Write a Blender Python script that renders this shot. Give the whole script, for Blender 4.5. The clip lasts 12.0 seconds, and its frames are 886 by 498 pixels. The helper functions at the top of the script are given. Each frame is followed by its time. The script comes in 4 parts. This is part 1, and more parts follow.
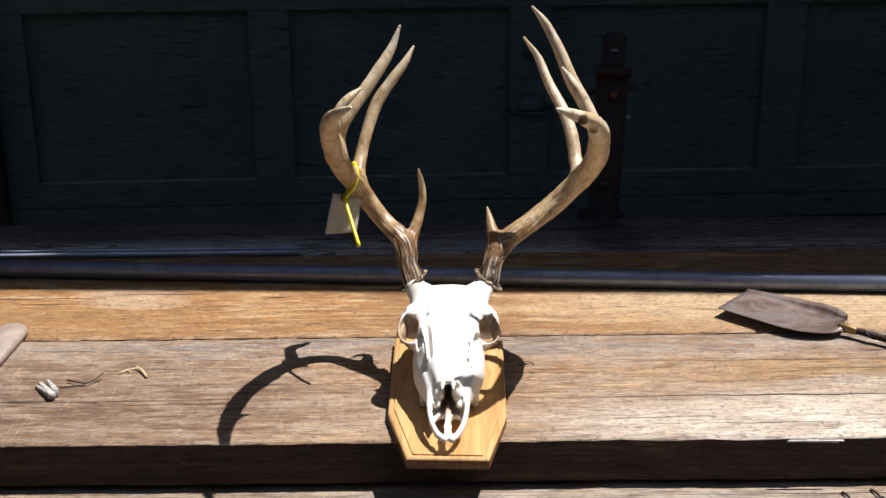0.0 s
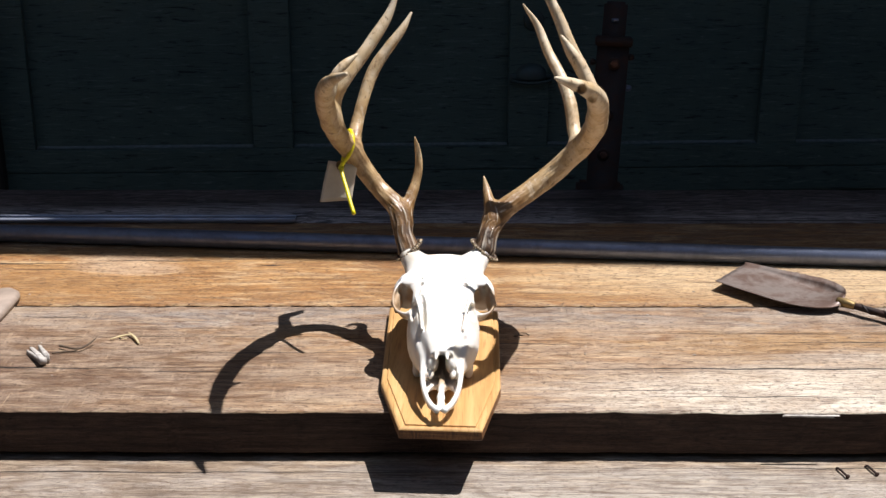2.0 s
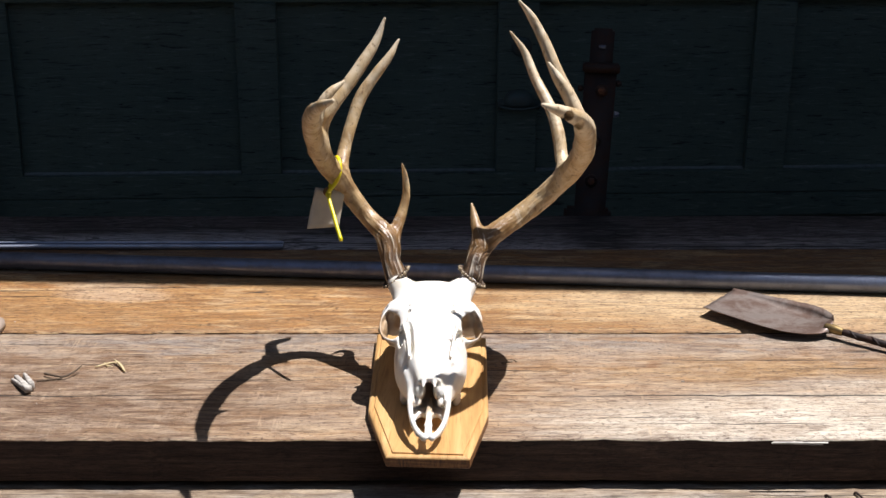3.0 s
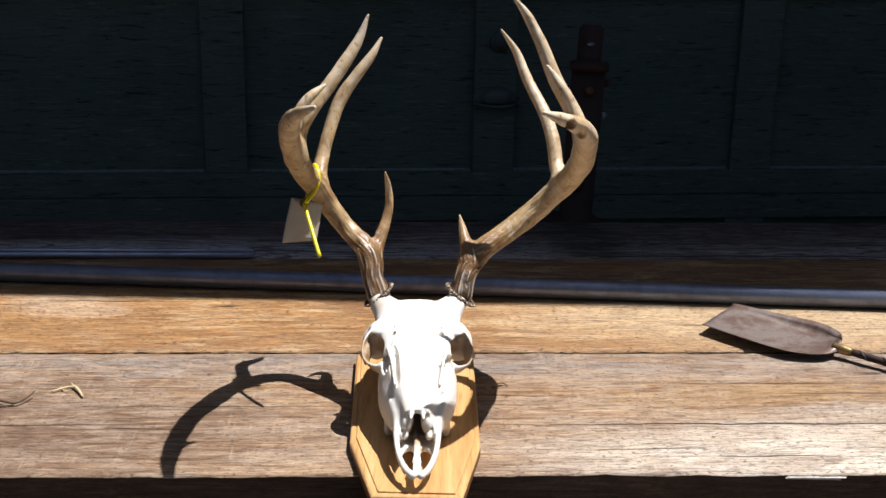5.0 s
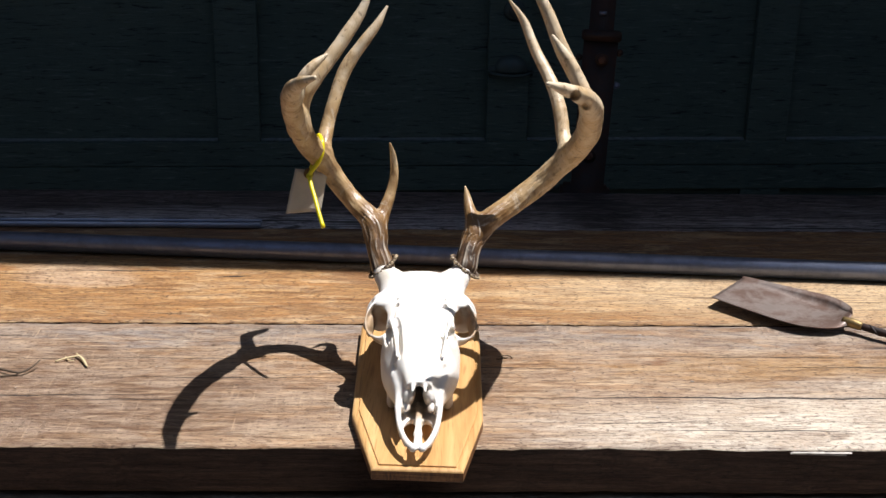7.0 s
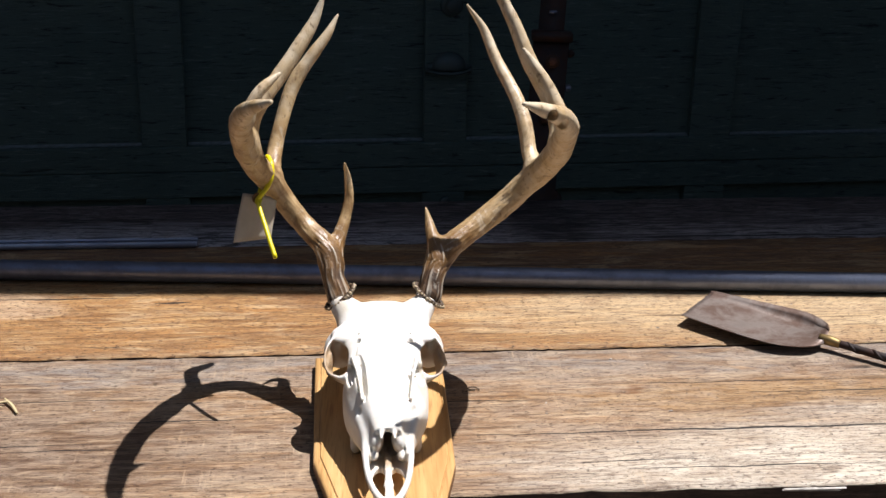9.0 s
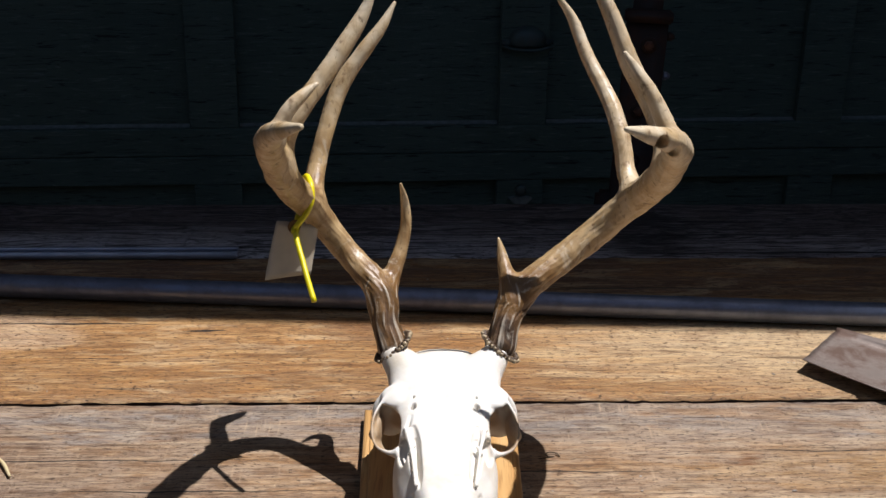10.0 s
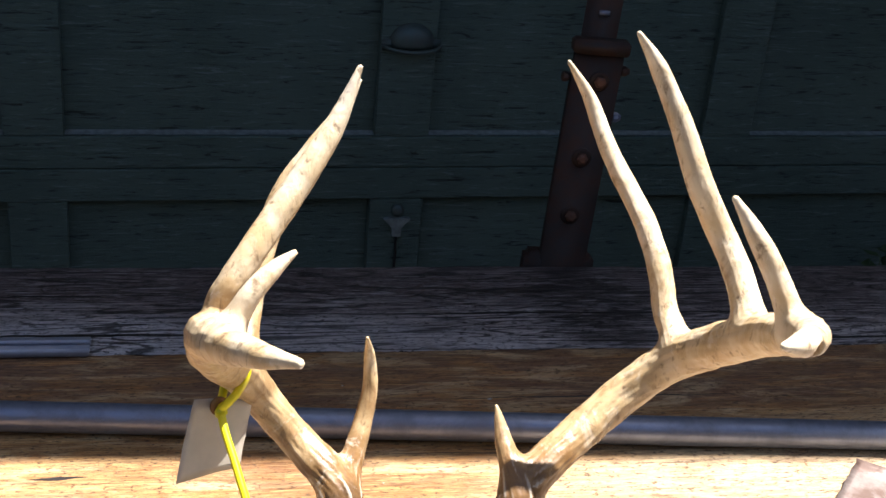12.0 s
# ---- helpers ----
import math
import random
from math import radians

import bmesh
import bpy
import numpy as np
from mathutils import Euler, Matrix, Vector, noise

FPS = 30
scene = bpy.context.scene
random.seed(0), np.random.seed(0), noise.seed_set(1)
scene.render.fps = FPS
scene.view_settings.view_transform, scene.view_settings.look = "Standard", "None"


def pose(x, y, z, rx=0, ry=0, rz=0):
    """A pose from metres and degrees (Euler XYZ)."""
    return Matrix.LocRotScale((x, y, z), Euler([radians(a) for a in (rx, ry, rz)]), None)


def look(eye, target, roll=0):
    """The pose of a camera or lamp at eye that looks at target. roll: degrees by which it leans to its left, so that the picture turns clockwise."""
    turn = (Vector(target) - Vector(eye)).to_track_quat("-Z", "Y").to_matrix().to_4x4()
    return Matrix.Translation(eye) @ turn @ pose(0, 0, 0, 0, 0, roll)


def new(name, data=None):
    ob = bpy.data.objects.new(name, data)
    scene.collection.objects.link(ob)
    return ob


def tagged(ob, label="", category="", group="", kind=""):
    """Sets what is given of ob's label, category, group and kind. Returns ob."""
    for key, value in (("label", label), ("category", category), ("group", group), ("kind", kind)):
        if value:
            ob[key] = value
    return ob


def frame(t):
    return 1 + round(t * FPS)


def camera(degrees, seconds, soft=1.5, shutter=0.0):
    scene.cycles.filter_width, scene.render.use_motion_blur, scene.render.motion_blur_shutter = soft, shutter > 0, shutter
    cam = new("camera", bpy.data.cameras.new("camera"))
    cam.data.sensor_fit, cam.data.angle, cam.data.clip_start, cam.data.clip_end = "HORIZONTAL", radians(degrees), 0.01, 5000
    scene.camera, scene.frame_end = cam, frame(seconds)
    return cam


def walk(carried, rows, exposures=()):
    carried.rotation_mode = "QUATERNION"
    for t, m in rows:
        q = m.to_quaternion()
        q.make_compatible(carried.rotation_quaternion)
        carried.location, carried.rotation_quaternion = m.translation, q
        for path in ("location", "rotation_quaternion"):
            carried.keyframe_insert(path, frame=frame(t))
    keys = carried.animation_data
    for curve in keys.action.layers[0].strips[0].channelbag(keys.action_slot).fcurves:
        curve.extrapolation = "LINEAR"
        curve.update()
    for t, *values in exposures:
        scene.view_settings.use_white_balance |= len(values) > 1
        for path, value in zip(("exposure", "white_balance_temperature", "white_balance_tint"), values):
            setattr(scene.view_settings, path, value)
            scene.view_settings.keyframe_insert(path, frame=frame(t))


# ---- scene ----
cam = camera(37.7, 12.0)
PATH = [
    (0, (-0.023, -1.241, 0.641), (-0.1, 0.651, -0.002), -0.8),
    (0.5, (-0.024, -1.248, 0.643), (-0.085, 0.638, -0.021), -0.8),
    (1, (-0.026, -1.247, 0.639), (-0.065, 0.635, -0.037), 0.3),
    (1.5, (-0.02, -1.239, 0.636), (-0.084, 0.639, -0.047), 0.1),
    (2, (-0.019, -1.228, 0.636), (-0.095, 0.649, -0.051), -0.1),
    (2.5, (-0.02, -1.225, 0.636), (-0.088, 0.653, -0.048), -0.1),
    (3, (-0.017, -1.224, 0.636), (-0.077, 0.667, -0.014), -0.0),
    (3.2, (-0.011, -1.22, 0.633), (-0.078, 0.665, -0.033), -0.2),
    (4.8, (-0.028, -1.144, 0.625), (-0.052, 0.738, -0.05), 0.5),
    (5, (-0.05, -1.109, 0.628), (-0.047, 0.777, -0.039), 0.8),
    (5.5, (-0.085, -1.023, 0.647), (-0.004, 0.874, 0.018), 1.0),
    (6, (-0.102, -1.004, 0.649), (-0.009, 0.892, 0.021), 0.9),
    (6.5, (-0.084, -1.036, 0.646), (-0.031, 0.858, 0.007), 1.0),
    (7, (-0.031, -1.098, 0.628), (-0.062, 0.77, -0.085), 0.7),
    (7.2, (-0.033, -1.123, 0.603), (-0.043, 0.757, -0.08), 0.3),
    (8.8, (-0.067, -1.018, 0.635), (0.014, 0.835, -0.115), 0.8),
    (9, (-0.08, -0.99, 0.636), (0.022, 0.866, -0.103), 1.0),
    (9.5, (-0.092, -0.906, 0.629), (-0.008, 0.916, -0.191), 0.3),
    (10, (-0.07, -0.748, 0.617), (-0.082, 1.082, -0.19), 0.5),
    (10.5, (-0.068, -0.62, 0.612), (-0.087, 1.186, -0.247), 2.0),
    (11, (-0.127, -0.543, 0.627), (0.031, 1.281, -0.179), 2.9),
    (11.5, (-0.177, -0.482, 0.631), (0.099, 1.312, -0.21), 3.6),
    (12, (-0.187, -0.402, 0.62), (0.123, 1.366, -0.263), 5.3),
]
EXPOSURES = [(0.0, 0.58), (9.0, 0.52), (9.5, 0.40), (10.0, 0.20), (10.5, 0.28), (11.0, 0.70), (11.5, 1.42), (12.0, 1.82)]
walk(cam, [(t, look(eye, target, roll)) for t, eye, target, roll in PATH], EXPOSURES)

# ---- world, sun ----
SUN_TO = Vector((0.373, 0.117, 1.0)).normalized()
world = bpy.data.worlds.new("sky")
scene.world = world
world.use_nodes = True
wn = world.node_tree.nodes
sky = wn.new("ShaderNodeTexSky")
sky.sky_type = "NISHITA"
sky.sun_disc = False
sky.sun_elevation = math.asin(SUN_TO.z)
sky.sun_rotation = math.atan2(SUN_TO.x, SUN_TO.y)
world.node_tree.links.new(sky.outputs[0], wn["Background"].inputs[0])
wn["Background"].inputs[1].default_value = 0.050
sun_data = bpy.data.lights.new("sun", "SUN")
sun_data.energy, sun_data.angle, sun_data.color = 5.0, radians(0.55), (1.0, 0.975, 0.99)
sun = new("sun", sun_data)
sun.matrix_world = look(SUN_TO * 20, (0, 0, 0))


# ---- materials ----
class Mat:
    """A small node builder round one principled material."""

    def __init__(self, name, rough=0.6, metal=0.0, spec=0.5):
        self.m = bpy.data.materials.new(name)
        self.m.use_nodes = True
        self.t = self.m.node_tree
        self.b = self.t.nodes["Principled BSDF"]
        self.b.inputs["Roughness"].default_value = rough
        self.b.inputs["Metallic"].default_value = metal
        self.b.inputs["Specular IOR Level"].default_value = spec

    def node(self, kind, **inputs):
        n = self.t.nodes.new(kind)
        for k, v in inputs.items():
            self.put(n, k, v)
        return n

    def put(self, n, k, v):
        sock = n.inputs[int(k[1:]) if k[0] == "i" and k[1:].isdigit() else k]
        if isinstance(v, bpy.types.NodeSocket):
            self.t.links.new(v, sock)
        else:
            sock.default_value = v

    def coords(self, scale=(1, 1, 1), offset=None, world_space=False):
        tc = self.node("ShaderNodeTexCoord")
        mp = self.node("ShaderNodeMapping")
        mp.inputs["Scale"].default_value = scale
        self.put(mp, "Vector", tc.outputs["Object"])
        if offset is not None:
            self.put(mp, "Location", offset)
        return mp.outputs[0]

    def noise(self, vec, scale, detail=4, rough=0.55, dist=0.0):
        n = self.node("ShaderNodeTexNoise", Vector=vec, Scale=scale, Detail=detail, Roughness=rough, Distortion=dist)
        return n.outputs["Fac"]

    def ramp(self, fac, stops, interp="LINEAR"):
        n = self.node("ShaderNodeValToRGB", Fac=fac)
        e = n.color_ramp.elements
        n.color_ramp.interpolation = interp
        while len(e) < len(stops):
            e.new(0.5)
        for el, (p, c) in zip(e, stops):
            el.position = p
            el.color = (*c, 1) if isinstance(c, tuple) else (c, c, c, 1)
        return n.outputs["Color"]

    def mix(self, fac, a, b, mode="MIX"):
        n = self.t.nodes.new("ShaderNodeMix")
        n.data_type, n.blend_type = "RGBA", mode
        for i, v in ((0, fac), (6, a), (7, b)):
            if isinstance(v, bpy.types.NodeSocket):
                self.t.links.new(v, n.inputs[i])
            else:
                n.inputs[i].default_value = v if i == 0 else (*v, 1)
        return n.outputs[2]

    def calc(self, op, a, b=0.0, clamp=False):
        n = self.t.nodes.new("ShaderNodeMath")
        n.operation, n.use_clamp = op, clamp
        for i, v in ((0, a), (1, b)):
            if isinstance(v, bpy.types.NodeSocket):
                self.t.links.new(v, n.inputs[i])
            else:
                n.inputs[i].default_value = v
        return n.outputs[0]

    def bump(self, height, strength, distance):
        n = self.node("ShaderNodeBump", Height=height, Strength=strength, Distance=distance)
        old = self.b.inputs["Normal"]
        if old.is_linked:
            self.t.links.new(old.links[0].from_socket, n.inputs["Normal"])
        self.t.links.new(n.outputs[0], old)

    def done(self, color=None, rough=None):
        if color is not None:
            self.put(self.b, "Base Color", color if isinstance(color, bpy.types.NodeSocket) else (*color, 1))
        if rough is not None:
            self.put(self.b, "Roughness", rough)
        return self.m


def wood_material(name, dark, mid, light, grey=None, rough=0.62, relief=1.0, seed=0.0, stretch=17.0, cracks=(), bands=(), patches=(), pits=0.5, saw=0.0, rings=0.35, ring_count=55.0, lines=0.8, tints=()):
    """Sawn timber, grain along x. cracks: rows of y, x0, x1, half-width; bands: rows of y0, y1, colour, amount of
    weathering or painted shade along the plank.
    """
    m = Mat(name, rough)
    v = m.coords((1.0, stretch, stretch), (seed, seed * 3.1, seed * 1.7))
    grain = m.noise(v, 3.2, 9, 0.70, 1.3)
    fine = m.noise(m.coords((5.0, 260.0, 260.0), (seed, 0, 0)), 4.0, 6, 0.7, 0.3)
    broad = m.noise(m.coords((1.2, 8.0, 8.0), (seed * 2, seed, 0)), 2.6, 5, 0.6, 0.5)
    blot = m.noise(m.coords((2.0, 5.0, 5.0), (seed, seed, seed)), 5.5, 6, 0.62, 0.8)
    mott = m.noise(m.coords((1.0, 2.2, 2.2), (seed, 2 * seed, 0)), 38.0, 5, 0.7, 0.4)
    speck = m.noise(m.coords((1, 2.4, 2.4), (seed, 0, 0)), 150, 4, 0.7)
    long = m.noise(m.coords((1.4, 60.0, 60.0), (seed * 5, 0, 0)), 3.0, 6, 0.65, 1.2)
    col = m.ramp(grain, [(0.36, dark), (0.47, mid), (0.60, light)])
    col = m.mix(m.calc("MULTIPLY", m.ramp(broad, [(0.40, 0.0), (0.62, 1.0)]), 0.45), col, mid)
    col = m.mix(m.ramp(broad, [(0.33, 0.65), (0.45, 0.0)]), col, tuple(c * 1.25 for c in dark))
    xyz = m.node("ShaderNodeSeparateXYZ", Vector=m.coords())
    x, y = xyz.outputs[0], xyz.outputs[1]
    warp = m.calc("MULTIPLY", m.calc("SUBTRACT", m.noise(m.coords((7, 0.01, 0.01), (seed, 0, 0)), 1.0, 5, 0.6), 0.5), 0.016)
    yw = m.calc("ADD", y, m.calc("MULTIPLY", m.calc("SUBTRACT", broad, 0.5), 0.10))
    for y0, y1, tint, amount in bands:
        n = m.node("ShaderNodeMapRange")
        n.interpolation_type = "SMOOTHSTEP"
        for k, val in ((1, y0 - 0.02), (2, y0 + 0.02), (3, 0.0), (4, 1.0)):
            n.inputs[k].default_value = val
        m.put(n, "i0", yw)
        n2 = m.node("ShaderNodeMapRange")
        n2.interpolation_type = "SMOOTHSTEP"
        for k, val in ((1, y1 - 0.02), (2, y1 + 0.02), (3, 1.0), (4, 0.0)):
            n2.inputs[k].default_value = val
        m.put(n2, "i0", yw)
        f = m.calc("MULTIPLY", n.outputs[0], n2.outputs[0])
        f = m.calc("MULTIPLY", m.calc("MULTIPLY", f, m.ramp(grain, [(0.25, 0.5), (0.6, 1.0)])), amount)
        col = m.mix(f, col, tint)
    for k, (tint, amount) in enumerate(tints):
        f = m.noise(m.coords((2.8, 14.0, 14.0), (seed + 5.3 * k, seed + 2.1 * k, k)), 3.0, 6, 0.68, 1.1)
        col = m.mix(m.ramp(f, [(0.50, 0.0), (0.60, amount)]), col, tint)
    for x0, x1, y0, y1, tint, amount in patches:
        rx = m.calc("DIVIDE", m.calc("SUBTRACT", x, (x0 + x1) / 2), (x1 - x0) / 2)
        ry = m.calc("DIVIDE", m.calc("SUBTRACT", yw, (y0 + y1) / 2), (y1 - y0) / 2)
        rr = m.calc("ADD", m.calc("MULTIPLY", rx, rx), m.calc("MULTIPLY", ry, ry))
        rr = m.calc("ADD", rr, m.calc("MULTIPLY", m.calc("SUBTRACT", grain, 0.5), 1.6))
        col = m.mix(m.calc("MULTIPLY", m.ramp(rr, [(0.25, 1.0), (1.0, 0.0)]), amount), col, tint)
    if grey:
        col = m.mix(m.calc("MULTIPLY", m.ramp(blot, [(0.46, 0.0), (0.60, 1.0)]), 0.55), col, grey)
    col = m.mix(m.ramp(long, [(0.345, 0.75), (0.40, 0.0)]), col, tuple(c * 0.45 for c in dark))
    col = m.mix(m.ramp(fine, [(0.40, 0.6), (0.46, 0.0)]), col, tuple(c * 0.6 for c in dark))
    col = m.mix(m.ramp(fine, [(0.56, 0.0), (0.63, 0.4)]), col, tuple(min(1, c * 1.35) for c in light))
    col = m.mix(m.ramp(speck, [(0.565, 0.0), (0.60, pits)]), col, tuple(c * 0.3 for c in dark))
    col = m.mix(m.ramp(mott, [(0.36, 0.4), (0.50, 0.0)]), col, tuple(c * 1.15 for c in dark))
    col = m.mix(m.ramp(mott, [(0.52, 0.0), (0.66, 0.2)]), col, light)
    streak = m.noise(m.coords((9.0, 85.0, 85.0), (seed * 4, seed, 1)), 3.0, 8, 0.74, 0.8)
    zone = m.ramp(m.noise(m.coords((2.6, 12.0, 12.0), (seed, seed * 6, 4)), 2.4, 4, 0.6, 0.8), [(0.40, 0.15), (0.62, 1.0)])
    col = m.mix(m.calc("MULTIPLY", m.ramp(streak, [(0.36, 1.0), (0.48, 0.0)]), m.calc("MULTIPLY", zone, lines)), col, tuple(c * 0.8 for c in dark))
    col = m.mix(m.ramp(streak, [(0.54, 0.0), (0.68, 0.45)]), col, tuple(min(1, c * 1.2) for c in light))
    check = m.noise(m.coords((6.0, 110.0, 110.0), (seed * 7, seed, 3)), 3.0, 5, 0.6, 0.9)
    col = m.mix(m.calc("MULTIPLY", m.ramp(check, [(0.64, 0.0), (0.67, 0.95)]), zone), col, tuple(c * 0.2 for c in dark))
    m.bump(check, -0.6 * relief, 0.003)
    m.bump(streak, 0.5 * relief, 0.003)
    m.bump(mott, 0.25 * relief, 0.002)
    wavy = m.noise(m.coords((1.3, 15.0, 15.0), (seed * 3, seed, 2)), 2.2, 3, 0.5, 0.6)
    line = m.calc("SINE", m.calc("MULTIPLY", m.calc("ADD", wavy, m.calc("MULTIPLY", fine, 0.02)), ring_count))
    col = m.mix(m.calc("MULTIPLY", m.ramp(m.calc("ADD", m.calc("MULTIPLY", line, 0.5), 0.5), [(0.72, 0.0), (0.95, 1.0)]), rings), col, tuple(c * 0.5 for c in dark))
    m.bump(line, -0.35 * rings * relief, 0.002)
    dash = m.noise(m.coords((16.0, 210.0, 210.0), (seed, 1, 0)), 3.0, 4, 0.6, 0.4)
    col = m.mix(m.ramp(dash, [(0.62, 0.0), (0.67, 0.6)]), col, tuple(c * 0.3 for c in dark))
    m.bump(dash, -0.5 * relief, 0.002)
    if saw:
        cross = m.noise(m.coords((260.0, 9.0, 9.0), (seed, 0, 0)), 1.4, 5, 0.65)
        col = m.mix(m.calc("MULTIPLY", m.ramp(cross, [(0.58, 0.0), (0.68, 1.0)]), m.calc("MULTIPLY", m.ramp(blot, [(0.42, 0.0), (0.58, 1.0)]), saw)), col, tuple(min(1, c * 1.3) for c in light))
        m.bump(cross, 0.12, 0.002)
    deep = None
    for y0, x0, x1, w in cracks:
        off = m.calc("ABSOLUTE", m.calc("SUBTRACT", m.calc("ADD", y, warp), y0))
        span = m.calc("MULTIPLY", m.calc("LESS_THAN", m.calc("ABSOLUTE", m.calc("SUBTRACT", x, (x0 + x1) / 2)), (x1 - x0) / 2), 1.0)
        taper = m.calc("MULTIPLY", m.calc("SUBTRACT", 1.15, m.calc("DIVIDE", m.calc("ABSOLUTE", m.calc("SUBTRACT", x, (x0 + x1) / 2)), (x1 - x0) / 2)), w)
        hit = m.calc("MULTIPLY", m.calc("LESS_THAN", off, taper), span)
        deep = hit if deep is None else m.calc("MAXIMUM", deep, hit)
    if deep is not None:
        col = m.mix(deep, col, (0.012, 0.008, 0.006))
        m.bump(m.calc("SUBTRACT", 1.0, deep), 0.6, 0.004)
    m.bump(grain, 0.4 * relief, 0.004)
    m.bump(long, 0.5 * relief, 0.003)
    m.bump(fine, 0.6 * relief, 0.0015)
    return m.done(col, m.ramp(grain, [(0.3, rough + 0.12), (0.7, rough - 0.08)]))


MAT_B = wood_material("weathered_plank_wood", (0.105, 0.047, 0.019), (0.33, 0.195, 0.105), (0.56, 0.405, 0.255), grey=(0.41, 0.31, 0.225), seed=1.0, rough=0.45, saw=0.45, rings=0.15, pits=0.8, lines=0.9,
                      tints=[((0.34, 0.175, 0.066), 0.65), ((0.165, 0.085, 0.042), 0.65), ((0.60, 0.48, 0.34), 0.4)],
                      cracks=[(0.117, -0.80, -0.34, 0.0015), (0.116, -0.02, 0.64, 0.0015), (0.150, -0.95, -0.50, 0.0011), (0.158, -0.42, -0.14, 0.0009), (0.045, 0.15, 0.42, 0.0010), (0.205, -0.60, -0.20, 0.0008), (0.106, -0.44, -0.30, 0.0009), (0.19, 0.30, 0.60, 0.0009), (0.262, -0.62, -0.50, 0.001), (0.165, -0.72, -0.55, 0.0009), (0.06, 0.08, 0.25, 0.0008),
                              (0.185, -0.05, 0.12, 0.0008), (0.215, 0.15, 0.5, 0.0007)],
                      bands=[(0.235, 0.34, (0.27, 0.245, 0.225), 0.95), (0.165, 0.212, (0.30, 0.150, 0.055), 0.8)],
                      # first patch: bleached right front, with the sun's gloss put into the colour
                      patches=[(-0.02, 1.0, -0.06, 0.15, (0.80, 0.71, 0.58), 0.9), (-1.3, -0.16, -0.08, 0.28, (0.135, 0.075, 0.045), 0.92), (0.05, 0.6, 0.15, 0.22, (0.46, 0.28, 0.12), 0.5),
                               (0.438, 0.470, 0.238, 0.252, (0.010, 0.006, 0.004), 1.0), (0.175, 0.215, 0.200, 0.218, (0.20, 0.07, 0.015), 0.8), (-0.185, -0.165, 0.018, 0.028, (0.03, 0.015, 0.008), 0.9)])
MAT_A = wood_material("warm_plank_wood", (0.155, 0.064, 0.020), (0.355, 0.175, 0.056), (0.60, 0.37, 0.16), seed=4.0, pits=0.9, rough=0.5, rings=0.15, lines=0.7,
                      tints=[((0.44, 0.20, 0.055), 0.65), ((0.64, 0.47, 0.27), 0.6), ((0.21, 0.09, 0.028), 0.45)],
                      cracks=[(0.463, -0.55, -0.35, 0.0016), (0.447, -0.33, -0.285, 0.0022), (0.452, -0.85, -0.52, 0.0014), (0.43, -0.66, -0.56, 0.001), (0.33, -0.40, -0.34, 0.0008), (0.545, 0.0, 0.3, 0.001)],
                      # second band darkens the strip behind the pipe: shade put into the colour
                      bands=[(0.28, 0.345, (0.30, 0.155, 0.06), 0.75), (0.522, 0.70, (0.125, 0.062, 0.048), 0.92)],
                      patches=[(-0.60, -0.42, 0.40, 0.49, (0.58, 0.44, 0.30), 0.6), (0.0, 0.85, 0.30, 0.52, (0.64, 0.49, 0.30), 0.7), (-1.2, -0.3, 0.30, 0.42, (0.30, 0.155, 0.055), 0.6), (-0.2, -0.05, 0.42, 0.47, (0.22, 0.09, 0.025), 0.6)])
MAT_C = wood_material("grey_plank_wood", (0.045, 0.032, 0.033), (0.43, 0.355, 0.345), (0.78, 0.70, 0.69), seed=7.0, relief=2.6, stretch=11, pits=0.8, rough=0.42, rings=0.8, ring_count=75.0, lines=0.4,
                      cracks=[(0.63, -0.9, 0.3, 0.0016), (0.665, -0.6, 0.0, 0.0018), (0.70, -0.3, 0.7, 0.0014), (0.645, 0.1, 0.9, 0.0018), (0.74, -0.8, -0.1, 0.0012), (0.615, -0.5, 0.5, 0.001)],
                      # second patch: pale weathered front, lightened further to paint the sky sheen
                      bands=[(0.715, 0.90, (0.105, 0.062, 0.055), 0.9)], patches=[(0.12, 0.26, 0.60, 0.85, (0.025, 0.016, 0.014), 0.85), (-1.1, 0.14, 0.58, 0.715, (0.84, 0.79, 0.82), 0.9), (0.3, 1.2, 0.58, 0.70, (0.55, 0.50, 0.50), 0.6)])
MAT_LOW = wood_material("lower_plank_wood", (0.13, 0.075, 0.04), (0.36, 0.26, 0.165), (0.55, 0.44, 0.31), grey=(0.40, 0.35, 0.30), seed=11.0,
                        cracks=[(-0.018, -0.9, 0.0, 0.001), (-0.008, 0.0, 0.8, 0.0008)], bands=[(-0.2, -0.02, (0.40, 0.375, 0.34), 0.75)], patches=[(-1.3, 0.0, -0.2, 0.15, (0.20, 0.14, 0.095), 0.7)])


# rough sawn plank sides, made much darker: their shade is in the colour
MAT_SIDE = wood_material("shaded_sawn_edge_wood", (0.016, 0.008, 0.005), (0.042, 0.022, 0.014), (0.080, 0.046, 0.031), seed=15.0, rough=0.85)


def plaque_material():
    m = Mat("oak_plaque", 0.38)
    v = m.coords((22.0, 1.6, 22.0))
    g = m.noise(v, 3.0, 7, 0.6, 0.8)
    pore = m.noise(m.coords((160.0, 6.0, 160.0)), 4.0, 3, 0.5)
    col = m.ramp(g, [(0.32, (0.42, 0.22, 0.075)), (0.52, (0.56, 0.33, 0.13)), (0.7, (0.66, 0.42, 0.19))])
    col = m.mix(m.ramp(pore, [(0.33, 0.5), (0.45, 0.0)]), col, (0.26, 0.12, 0.04))
    m.bump(pore, 0.2, 0.0006)
    return m.done(col)


